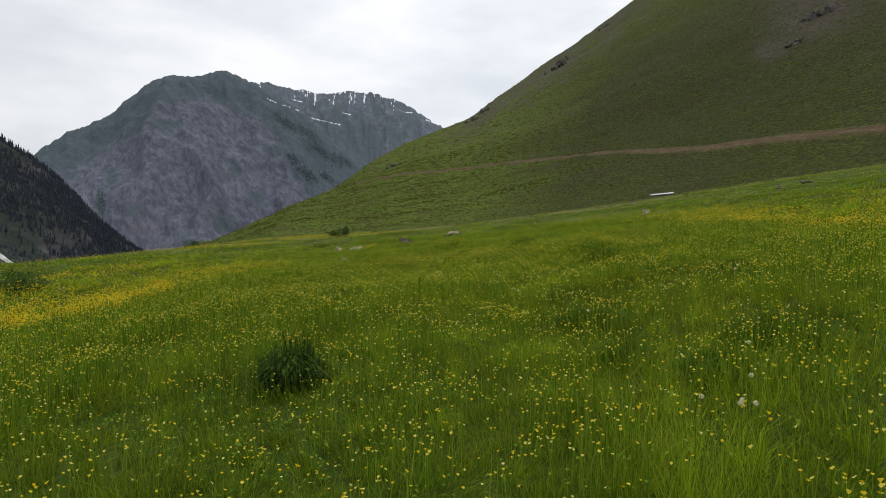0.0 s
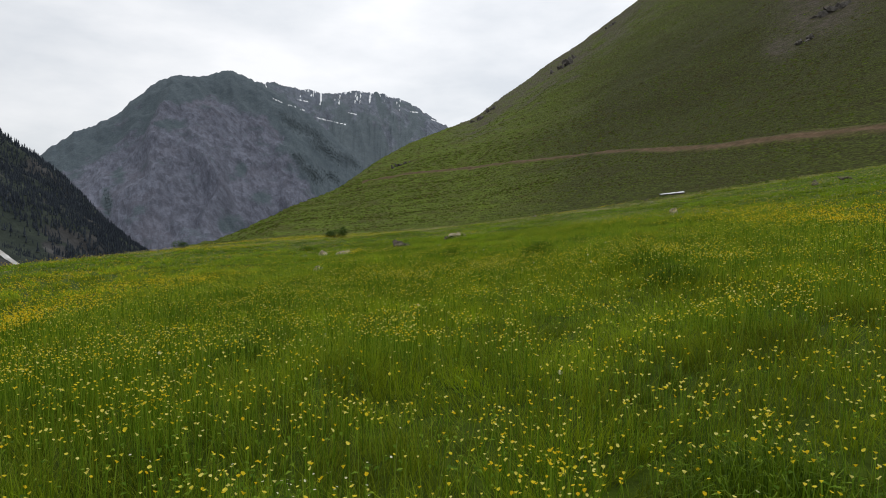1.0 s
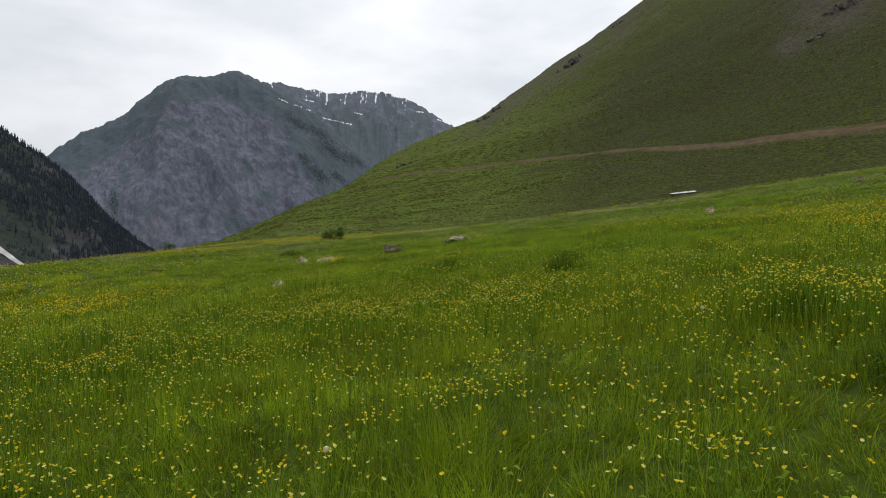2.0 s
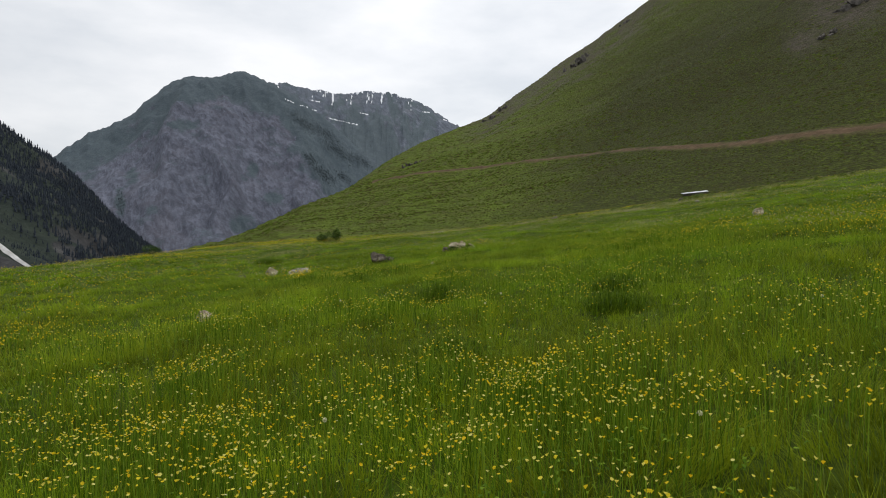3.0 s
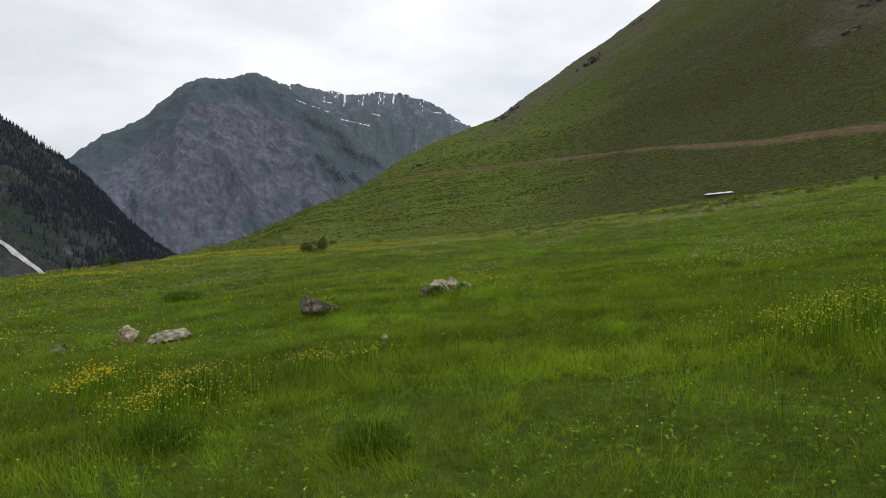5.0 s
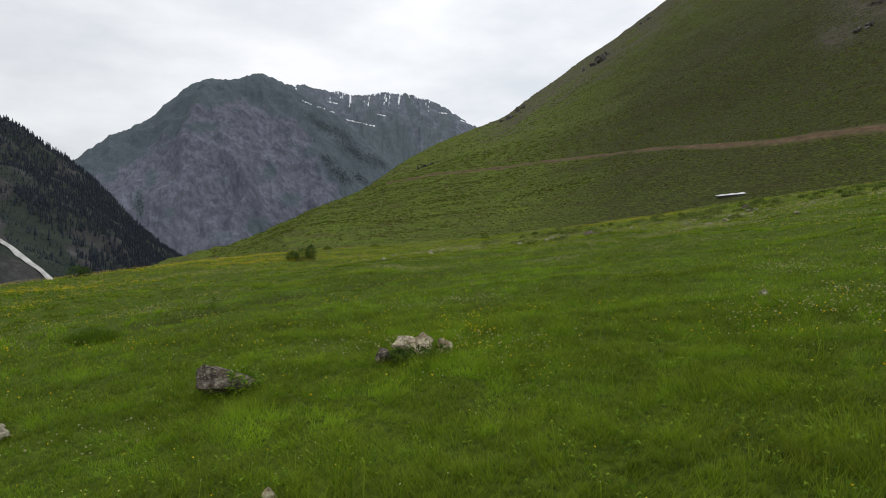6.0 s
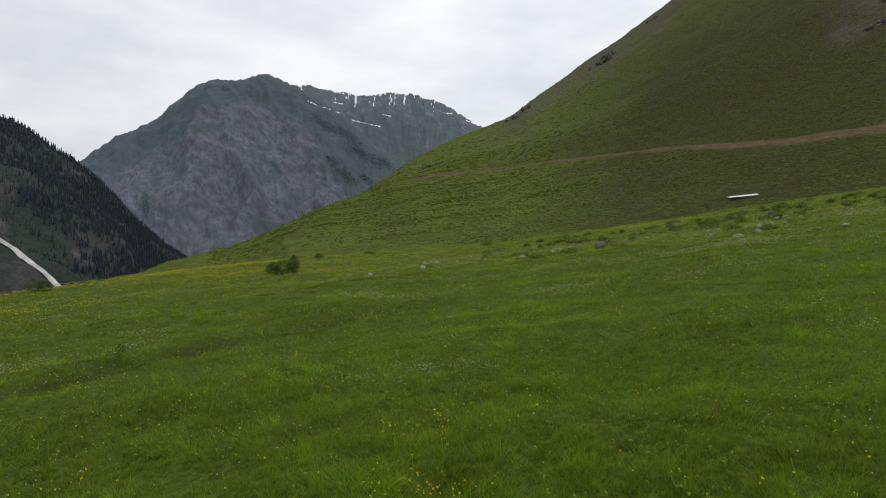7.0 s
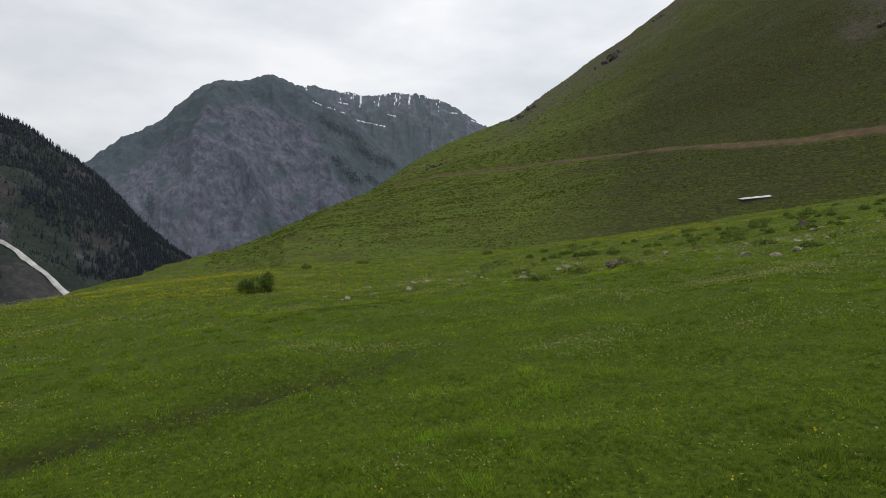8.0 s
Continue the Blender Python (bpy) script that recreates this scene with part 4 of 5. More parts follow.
def stems(bm, count, radius, height, rnd):
    for _ in range(count):
        a = rnd.uniform(0, 6.28)
        top = Vector((math.cos(a) * radius * rnd.uniform(0.2, 0.9), math.sin(a) * radius * rnd.uniform(0.2, 0.9), height * rnd.uniform(0.5, 0.95)))
        base = Vector((math.cos(a) * 0.12 * radius, math.sin(a) * 0.12 * radius, -0.05))
        w = 0.012 * height + 0.004
        low = [bm.verts.new(base + Vector((w * math.cos(q), w * math.sin(q), 0))) for q in (0, 2.1, 4.2)]
        high = [bm.verts.new(top + Vector((w * 0.3 * math.cos(q), w * 0.3 * math.sin(q), 0))) for q in (0, 2.1, 4.2)]
        for k in range(3):
            bm.faces.new((low[k], low[(k + 1) % 3], high[(k + 1) % 3], high[k]))


def bush(name, x, y, lumps, leaf, count, material, label, seed, category="bush", group="", upright=0.0):
    rnd = random.Random(seed)
    at = new(name)
    at.matrix_world = pose(x, y, float(meadow_z(x, y)) - 0.02)
    bm = bmesh.new()
    for lx, ly, lz, rx, rz in lumps:
        leaf_cloud(bm, (lx, ly, lz), (rx, rx, rz), count, leaf, rnd, 0.3, upright)
    part("foliage", bm, material, at)
    bm = bmesh.new()
    stems(bm, 9, max(l[3] for l in lumps), max(l[2] + l[4] for l in lumps) * 0.9, rnd)
    part("stems", bm, BARK if category == "bush" else HERBLEAF, at)
    return tagged(at, label, category, group)


bush("bush", -15.3, 22.0, ((0, 0, 0.3, 0.75, 0.4), (-0.8, 0.3, 0.35, 0.7, 0.45)), (0.12, 0.05), 900, BUSHLEAF, "dense dark green low bush on the meadow", 2, "bush", "bushes")
bush("bush", -32.4, 76.5, ((0, 0, 0.5, 0.8, 0.6), (0.7, 0.1, 0.4, 0.6, 0.45)), (0.16, 0.07), 600, BUSHLEAF, "low dark bush on the brow of the meadow", 4, "bush", "bushes")
bush("bush", -13.6, 79.2, ((0, 0, 0.55, 0.95, 0.6), (-0.9, 0.1, 0.45, 0.6, 0.5), (0.75, 0.1, 0.8, 0.45, 0.75)), (0.16, 0.07), 950, BUSHLEAF, "rounded dark green bush alone in the meadow", 3, "bush", "bushes")
tuss_rng = random.Random(11)
TUSSOCKS = [(-12.6, 110, 0.9, 0.7), (2.7, 109, 0.7, 0.9), (-17.4, 103, 0.6, 0.8), (30, 99, 1.0, 0.8), (35, 101, 1.1, 0.9), (25.4, 77, 0.7, 0.5), (-23, 112, 0.7, 0.5), (-19, 80, 0.6, 0.3)]
for n in range(150):
    tx = 2 + 46 * tuss_rng.random()
    TUSSOCKS.append((tx, 86 + 0.22 * tx + tuss_rng.gauss(0, 8), tuss_rng.uniform(0.25, 0.7), tuss_rng.uniform(0.22, 0.6)))
def arching_blades(bm, count, spread, height, width, rnd, out=1.0, hang=0.55, stray=1.1):
    """Long blades that rise from one stool and arch over on all sides."""
    for _ in range(count):
        a, q = rnd.uniform(0, 6.283), rnd.random() ** 0.6
        root = Vector((math.cos(a) * spread * 0.8 * q, math.sin(a) * spread * 0.8 * q, -0.03))
        turned = a + rnd.gauss(0, stray)
        way = Vector((math.cos(turned), math.sin(turned), 0))
        h, far = height * rnd.uniform(0.5, 1.1) * (1 - 0.5 * q * q), spread * rnd.uniform(0.15, 0.6) * out
        side = Vector((-way.y, way.x, 0)) * width * rnd.uniform(0.6, 1.2) * 0.5
        mid, tip = root + way * far * 0.35 + Vector((0, 0, h * 0.85)), root + way * far + Vector((0, 0, h * rnd.uniform(hang, 1.05)))
        v = [bm.verts.new(p) for p in (root - side, root + side, mid + side * 0.8, mid - side * 0.8, tip)]
        bm.faces.new(v[:4])
        bm.faces.new((v[3], v[2], v[4]))


def grass_tussock(x, y, w, h, seed):
    rnd = random.Random(seed)
    at = new("grass_tussock")
    at.matrix_world = pose(x, y, float(meadow_z(x, y)))
    bm = bmesh.new()
    arching_blades(bm, int(760 * w / 0.45), w, h, 0.007, rnd, 0.8)
    part("foliage", bm, TUSSOCKBLADE, at)
    return tagged(at, "dark rank grass tussock standing in the meadow", "grass tussock", "rank grass tussocks")


def tussock_bush(x, y, w, h, seed):
    rnd = random.Random(seed)
    at = new("tussock_bush")
    at.matrix_world = pose(x, y, float(meadow_z(x, y)))
    bm = bmesh.new()
    arching_blades(bm, 170, w * 1.15, h * 0.85, 0.05, rnd, 1.0, 0.25)
    leaf_cloud(bm, (0, 0, h * 0.25), (w * 0.8, w * 0.8, h * 0.3), 80, (0.2, 0.07), rnd, 0.2, 0.8)
    part("foliage", bm, SHRUBLEAF, at)
    return tagged(at, "low grey green tussocky shrub on the meadow edge", "shrub", "tussocky shrubs")


for n, (x, y, w, h) in enumerate(TUSSOCKS):
    tussock_bush(x, y, w, h, 20 + n)
for n, (x, y, w, h) in enumerate(((1.77, 7.1, 0.5, 0.34), (0.68, 20, 0.55, 0.38), (4.5, 9.2, 0.45, 0.34), (0.43, 24.2, 0.5, 0.4), (-2.3, 30.3, 0.55, 0.38), (2.8, 21.4, 0.5, 0.34), (0.5, 27.8, 0.4, 0.34), (3.75, 14.5, 0.5, 0.36),
                                  (-8.7, 43.2, 0.9, 0.36), (-1.7, 28.4, 0.5, 0.36), (-2.0, 12.1, 0.55, 0.36), (-3.0, 9.4, 0.45, 0.32), (3.4, 12.5, 0.55, 0.34), (-1.7, 10.3, 0.5, 0.36), (3.2, 22.8, 0.5, 0.34), (0.5, 19.0, 0.45, 0.34), (2.3, 4.7, 0.55, 0.3), (3.1, 5.4, 0.6, 0.32), (1.7, 5.6, 0.45, 0.28))):
    grass_tussock(x, y, w, h, 60 + n)
def weed_clump(x, y):
    """A mound of dark drooping blades with a few broad dock leaves lying over it."""
    rnd = random.Random(1)
    at = new("weed_clump")
    at.matrix_world = pose(x, y, float(meadow_z(x, y)))
    bm = bmesh.new()
    arching_blades(bm, 300, 0.38, 0.66, 0.008, rnd, 1.4, 0.15)
    arching_blades(bm, 420, 0.46, 0.4, 0.009, rnd, 1.0, 0.1)
    leaf_cloud(bm, (0, 0, 0.14), (0.3, 0.3, 0.2), 380, (0.1, 0.036), rnd, 0.4, 0.1)
    part("foliage", bm, BUSHLEAF, at)
    bm = bmesh.new()
    for _ in range(46):
        a, q = rnd.uniform(0, 6.283), rnd.uniform(0.1, 0.42)
        root = Vector((math.cos(a) * q * 0.5, math.sin(a) * q * 0.5, 0.42 * (1 - (q / 0.5) ** 2) * rnd.uniform(0.5, 0.9)))
        way = Vector((math.cos(a), math.sin(a), rnd.uniform(-0.5, 0.5))).normalized()
        side = way.cross(Vector((0, 0, 1))).normalized() * rnd.uniform(0.014, 0.028)
        ln = rnd.uniform(0.1, 0.19)
        spine = [root + way * ln * f + Vector((0, 0, 0.08 * ln * math.sin(3.1 * f) - 0.25 * ln * f * f)) for f in (0, 0.35, 0.7, 1.0)]
        left = [bm.verts.new(p + side * k) for p, k in zip(spine[1:3], (1.0, 0.8))]
        right = [bm.verts.new(p - side * k) for p, k in zip(spine[1:3], (1.0, 0.8))]
        core = [bm.verts.new(p - Vector((0, 0, 0.006))) for p in spine]
        bm.faces.new((core[0], left[0], core[1]))
        bm.faces.new((core[0], core[1], right[0]))
        bm.faces.new((core[1], left[0], left[1], core[2]))
        bm.faces.new((core[1], core[2], right[1], right[0]))
        bm.faces.new((core[2], left[1], core[3]))
        bm.faces.new((core[2], core[3], right[1]))
    part("dock_leafage", bm, HERBLEAF, at, "broad dull green dock leaves")
    return tagged(at, "dark green leafy weed clump in flowering grass", "weed")


weed_clump(-1.48, 5.8)
bush("herb_clump", -7.35, 47.7, ((0, 0, 0.2, 0.25, 0.22),), (0.08, 0.03), 110, BUSHLEAF, "dark leafy weed standing over the short turf", 93, "herb", "herb clumps", 0.6)
bush("herb_clump", 0.78, 37.22, ((0, 0, 0.1, 0.34, 0.16), (0.34, 0.1, 0.12, 0.24, 0.17), (-0.3, 0.1, 0.08, 0.2, 0.12)), (0.07, 0.034), 300, BUSHLEAF, "dark leafy herbs growing round the pale boulders", 91, "herb", "herb clumps", 0.4)
bush("herb_clump", -1.95, 36.8, ((0, 0, 0.18, 0.25, 0.22),), (0.1, 0.05), 200, HERBLEAF, "green leafy herbs growing beside a grey boulder", 92, "herb", "herb clumps", 0.4)


# ---- tussocks all over the hillside ----
def hill_tufts(name, n, material, label, lo, hi, thin):
    """Tussocks drawn out along the slope's little terraces."""
    b = rng.uniform(-26, 37, n)
    r = np.where(rng.random(n) < 0.66, 130 + 470 * rng.random(n) ** 1.25, np.sqrt(rng.uniform(300.0**2, 1230.0**2, n)))
    hx, hy = OX + r * np.sin(np.radians(b)), OY + r * np.cos(np.radians(b))
    keep = (r < smooth_table(b, HILL_RANGE) * 0.985) & (rng.random(n) > 0.85 * hill_bare(b, r, hx, hy, hill_z(b, r)))
    keep &= rng.random(n) > 0.85 * np.clip((-9 - b) / 4, 0, 1) * np.clip((300 - r) / 90, 0, 1)
    keep &= rng.random(n) > thin * hill_heath_dim(b, r, hx, hy, hill_z(b, r))
    b, r = b[keep], r[keep]
    n = len(b)
    x, y = OX + r * np.sin(np.radians(b)), OY + r * np.cos(np.radians(b))
    z = hill_z(b, r)
    far = np.clip(r / 350, 0.4, 2.0)
    w = rng.uniform(lo, hi, n) * far * (0.9 + 0.5 * perlin(x / 30, y / 30, 4))
    h = w * rng.uniform(0.35, 0.7, n) * np.clip(420 / r, 0.9, 1.5)
    bx, by = np.cos(np.radians(b)), -np.sin(np.radians(b))
    long = rng.uniform(1.0, 2.4, n)
    ang = np.arange(4) * 2 * np.pi / 4
    jit = rng.uniform(0.6, 1.3, (n, 4))
    u = np.cos(ang) * (w * long)[:, None] * jit
    v = np.sin(ang) * (w * 0.8)[:, None] * jit
    top_u = 0.3 * w * rng.uniform(-1, 1, n)
    vx = np.concatenate([x[:, None] + u * bx[:, None] - v * by[:, None], (x + top_u * bx)[:, None]], 1)
    vy = np.concatenate([y[:, None] + u * by[:, None] + v * bx[:, None], (y + top_u * by)[:, None]], 1)
    rise = 0.3 * np.sin(ang) * (w * 0.8)[:, None]
    vz = np.concatenate([z[:, None] - 0.3 + rise, (z + h)[:, None]], 1)
    verts = np.stack([vx, vy, vz], -1).reshape(-1, 3)
    unit = np.array([(a, (a + 1) % 4, 4) for a in range(4)])
    faces = (unit[None] + (np.arange(n) * 5)[:, None, None]).reshape(-1, 3)
    ob = new(name, mesh_from(name, verts, faces, material, False))
    tagged(ob, label, "grass", kind="stuff")


hill_tufts("hill_tussocks", 54000, HILLTUFT, "short green tussocks on the hillside", 0.28, 0.78, 0.55)
hill_tufts("hill_dry_tussocks", 19000, HEATH, "low brown heathy tussocks on the hillside", 0.3, 0.8, 0.0)


# ---- meadow grass ----
def way_x(y):
    return 0.12 + 0.055 * np.clip(y, 0, 60)


def scatter(density, x0, x1, y0, y1, cell, rnd):
    xs, ys = np.arange(x0, x1, cell), np.arange(y0, y1, cell)
    cx, cy = np.meshgrid(xs, ys, indexing="ij")
    cx, cy = cx.ravel(), cy.ravel()
    n = rnd.poisson(np.clip(density(cx + cell / 2, cy + cell / 2), 0, None) * cell * cell)
    x, y = np.repeat(cx, n), np.repeat(cy, n)
    return x + rnd.uniform(0, cell, len(x)), y + rnd.uniform(0, cell, len(y))


def off_way(x, y):
    return np.hypot(np.maximum(np.abs(x - way_x(y)) - 2.0, 0), 0.26 * np.maximum(y - 14, 0) + 2.0 * np.maximum(1.5 - y, 0))


def tall(x, y):
    """How rank the grass grows, 0.6 to 1.4; lower towards the stony edge."""
    return np.clip(1 + 0.45 * fbm(x / 4, y / 4, 2, 501) + 0.55 * fbm(x / 0.8, y / 0.8, 2, 511), 0.4, 2.0) * (1 - 0.45 * np.clip((y - 22) / 30, 0, 1))


def shortness(x, y):
    """Where the rank hay gives way to shorter, darker turf."""
    return np.clip((y - 20 + 8 * fbm(x / 9, y / 6, 3, 521)) / 15, 0, 1) * np.clip((96 - y) / 36, 0.15, 1)


def seen_from_way(x, y):
    over = np.maximum(np.abs(x - 0.6) - 6 - 0.86 * np.maximum(y + 4, 0), 3 * (0.8 - y))
    return np.where(over < 0, 1.0, 0.2 / (1 + (over / 6) ** 2))


def tufted(x, y, cell, pull):
    """Draws blades in towards the tuft they belong to; also gives the way out of it and its own number, 0 to 1."""
    c, s = math.cos(0.62), math.sin(0.62)
    u = c * x + s * y + 0.8 * cell * perlin(x / (2.7 * cell), y / (2.7 * cell), 531)
    v = c * y - s * x + 0.8 * cell * perlin(x / (2.7 * cell), y / (2.7 * cell), 532)
    iu, iv = np.floor(u / cell).astype(np.int64), np.floor(v / cell).astype(np.int64)
    h = (iu * 73856093 ^ iv * 19349663) & 0xFFFFFF
    h = ((h ^ (h >> 9)) * 1274126177) & 0xFFFFFFFF
    ju, jv, own = (h % 1024) / 1024, ((h >> 10) % 1024) / 1024, ((h >> 20) % 1024) / 1024
    du, dv = u - (iu + 0.1 + 0.8 * ju) * cell, v - (iv + 0.1 + 0.8 * jv) * cell
    dx, dy = c * du - s * dv, s * du + c * dv
    return x - pull * dx, y - pull * dy, dx / cell, dy / cell, own


def fine_turf(x, y):
    """The middle of the meadow, where the turf is short and thick."""
    return np.clip((y - 22) / 10, 0, 1) * np.clip((82 - y) / 22, 0, 1) * np.exp(-((np.abs(x - way_x(y)) / (8 + 0.35 * y)) ** 4))


def blades(name, kind, label):
    """Grass blades: bent ones of three faces and a thick undergrowth of single ones near the way, single ones farther off."""
    far, bent = kind == "far", kind == "bent"

    def density(x, y):
        d = off_way(x, y)
        if far:
            thick = 300 / (1 + (d / 4.4) ** 1.95) * (1 + 1.5 * fine_turf(x, y) + 1.9 * np.exp(-(((y - 36) / 9) ** 2) - ((x - way_x(y)) / 7) ** 2))
        else:
            thick = (420 if bent else 1500) / (1 + (d / 3.4) ** 2.0)
        return thick * seen_from_way(x, y) * np.where(d > 60, 0, 1) * ((d >= 4.0) if far else (d < 4.0)) * (1 - np.minimum(1.05 * rut(x, y), 0.97))

    x, y = scatter(density, -75, 80, -22 if far else -1, 135, 0.5, rng)
    if far:
        x, y = np.repeat(x, 3), np.repeat(y, 3)
        spread = 0.012 + 0.003 * off_way(x, y)
        x, y = x + rng.normal(0, 1, len(x)) * spread, y + rng.normal(0, 1, len(y)) * spread
    n = len(x)
    fx, fy, ox, oy, own = tufted(x, y, 0.42 if far else 0.34, 0.16 if far else 0.25)
    if far:
        gx2, gy2, ox2, oy2, own2 = tufted(x, y, 1.1, 0.3)
        wide = off_way(x, y) > 13
        fx, fy, ox, oy, own = (np.where(wide, p, q) for p, q in ((gx2, fx), (gy2, fy), (ox2, ox), (oy2, oy), (own2, own)))
    x, y = fx, fy
    d = off_way(x, y)
    low, high = (0.1, 0.27) if bent else (0.07, 0.22) if not far else (0.08, 0.26)
    h = rng.uniform(low, high, n) * tall(x, y) * (0.72 + 0.5 * own) * (1 + np.clip(rng.normal(0, 0.15, n), -0.3, 0.5)) * (1 - np.minimum(0.75 * rut(x, y), 0.8))
    w = np.minimum(rng.uniform(0.0034, 0.0084, n) * np.sqrt(1 + (d / 3.3) ** 1.95) * (1.32 if far else 0.72 if bent else 0.8), 0.1) * (1 - 0.58 * fine_turf(x, y))
    wind = 0.5 * perlin(x / 6, y / 6, 77)
    a = rng.uniform(0, 2 * np.pi, n)
    lean = rng.uniform(0.15, 1.0 if far else 0.8, n) * h * (1 + 0.4 * fine_turf(x, y))
    out = 0.4
    lx = np.cos(a) * lean + out * ox * h + (wind * 0.15 + 0.6 * perlin(x / 0.9, y / 0.9, 81)) * h
    ly = np.sin(a) * lean + out * oy * h + 0.6 * perlin(x / 0.9, y / 0.9, 83) * h
    sx, sy = -np.sin(a + rng.normal(0, 0.5, n)) * w / 2, np.cos(a) * w / 2
    z = meadow_z(x, y) - 0.01
    tip = np.stack([x + lx, y + ly, z + h * rng.uniform(0.8, 1.0, n)], -1)
    root_l = np.stack([x - sx, y - sy, z], -1)
    root_r = np.stack([x + sx, y + sy, z], -1)
    if not bent:
        verts, k = np.stack([root_l, root_r, tip], 1).reshape(-1, 3), 3
        faces, along = np.arange(n)[:, None] * 3 + [0, 1, 2], [0, 0, 1.0 if far else 0.8]
    else:
        mid_l = np.stack([x + 0.3 * lx - 0.8 * sx, y + 0.3 * ly - 0.8 * sy, z + 0.62 * h], -1)
        mid_r = np.stack([x + 0.3 * lx + 0.8 * sx, y + 0.3 * ly + 0.8 * sy, z + 0.62 * h], -1)
        verts, k = np.stack([root_l, root_r, mid_r, mid_l, tip], 1).reshape(-1, 3), 5
        base = np.arange(n)[:, None] * 5
        faces, along = [base + [0, 1, 2, 3], base + [3, 2, 4]], [0, 0, 0.36, 0.36, 0.78]
    ob = new(name, mesh_from(name, verts, faces, GRASS, False, {"along": np.tile(along, n), "short": np.repeat(shortness(x, y), k), "tuft": np.repeat(own, k)}))
    tagged(ob, label, "grass", kind="stuff")


blades("meadow_grass", "bent", "lush green meadow grass of long thin blades")
blades("meadow_undergrowth", "fill", "thick green undergrowth of fine meadow grass")
blades("far_meadow_grass", "far", "green meadow grass running on to the crest")


def culms():
    """Thin upright flowering stems that stand over the blades."""
    x, y = scatter(lambda x, y: np.where(y < 12, 15, 8) / (1 + (off_way(x, y) / 5) ** 2) * seen_from_way(x, y) * np.clip(1 - 1.6 * shortness(x, y), 0, 1), -20, 25, 0.8, 45, 0.5, rng)
    n = len(x)
    d = off_way(x, y)
    h = rng.uniform(0.2, 0.33, n) * tall(x, y) ** 0.7
    w = rng.uniform(0.0009, 0.0017, n) * (1 + 0.12 * d)
    z = meadow_z(x, y)
    lx, ly = rng.normal(0, 0.12, n) * h, rng.normal(0, 0.12, n) * h
    p0, p1 = np.stack([x, y, z], -1), np.stack([x + lx, y + ly, z + h], -1)
    pm = p0 * 0.35 + p1 * 0.65
    side = np.stack([w, 0.3 * w, 0 * w], -1)
    ear = np.stack([lx * 0.12, ly * 0.12, 0.11 * h], -1)
    v = np.stack([p0 - side, p0 + side, p1 + side * 0.7, p1 - side * 0.7, p1 - 1.7 * side + ear * 0.5, p1 + 1.7 * side + ear * 0.5, p1 + ear * 1.4], 1).reshape(-1, 3)
    base = np.arange(n)[:, None] * 7
    ob = new("grass_stems", mesh_from("grass_stems", v, [base + [0, 1, 2, 3], base + [3, 2, 5, 4], base + [4, 5, 6]], CULM))
    tagged(ob, "thin pale flowering grass stems above the meadow", "grass", kind="stuff")


culms()


GOLD_PATCHES = ((-7.5, 14, 2.6, 1.0, 0.25), (-3.4, 9.8, 0.9, 0.5, 0.6), (-3.1, 15.5, 1.3, 0.7, 0.8), (-1.0, 18.0, 1.3, 0.7, 0.8), (1.4, 17.2, 1.3, 0.7, 0.6), (-4.2, 8.2, 0.6, 0.4, 0.6), (1.0, 7.4, 0.7, 0.4, 0.6),
                (2.1, 8.0, 0.7, 0.4, 0.5), (0.8, 6.3, 0.15, 0.15, 1.2), (3.9, 14.6, 1.3, 0.7, 0.4), (-1.06, 17.2, 0.6, 0.4, 1.0), (0.6, 18.7, 0.4, 0.35, 1.1), (1.5, 18.1, 0.6, 0.45, 1.4), (4.4, 19.2, 0.9, 0.7, 0.35),
                (2.7, 22.0, 0.7, 0.4, 0.5), (-3.0, 30.8, 0.9, 0.5, 1.1), (-2.0, 29.4, 0.5, 0.4, 1.8), (-0.6, 31.3, 0.6, 0.4, 1.0), (0.55, 25.2, 0.35, 0.3, 1.8), (6.0, 30.2, 1.4, 0.8, 0.7))
FAR_GOLD_PATCHES = ((-18, 80, 6, 3, 0.14), (-29, 101, 8, 4, 0.08), (22, 103, 6, 3, 0.1), (12, 27, 4, 2, 0.05), (13, 33, 3, 1.5, 0.05), (-1.54, 19.2, 0.45, 0.35, 1.3), (-22, 60, 4, 5, 0.1), (-0.4, 10.0, 0.5, 0.3, 0.6), (1.75, 38.2, 0.45, 0.3, 0.1))
PALE_PATCHES = ((22, 74, 14, 5, 0.35), (4, 82, 8, 4, 0.25), (-1.5, 54.9, 1.4, 0.9, 1.0), (5.3, 53.3, 1.2, 0.9, 1.3), (5.5, 60.3, 2.2, 0.8, 0.7), (7.8, 60.3, 1.6, 0.8, 0.8), (13, 61, 2.6, 1.2, 1.2), (16, 63, 4, 1.2, 0.7), (-17.4, 64.4, 2.5, 1.0, 1.0), (1, 61, 1.5, 0.6, 0.5), (2.1, 46.2, 0.6, 0.4, 0.8))
WHITE_PATCHES = ((-0.2, 16.65, 0.25, 0.2, 2.0), (-0.19, 7.1, 0.2, 0.15, 1.5), (-0.75, 7.3, 0.25, 0.2, 1.5), (-0.06, 7.25, 0.2, 0.15, 1.0), (2.07, 37.8, 0.35, 0.25, 1.2), (0, 40, 0.4, 0.25, 0.8), (-1.2, 49.7, 0.5, 0.25, 1.0), (2.2, 46.4, 1.6, 0.8, 0.8),
                 (6.5, 46.2, 1.8, 0.8, 0.9), (-2.7, 47.7, 1.2, 0.5, 0.9), (5.5, 39.5, 2.0, 1.0, 0.15))


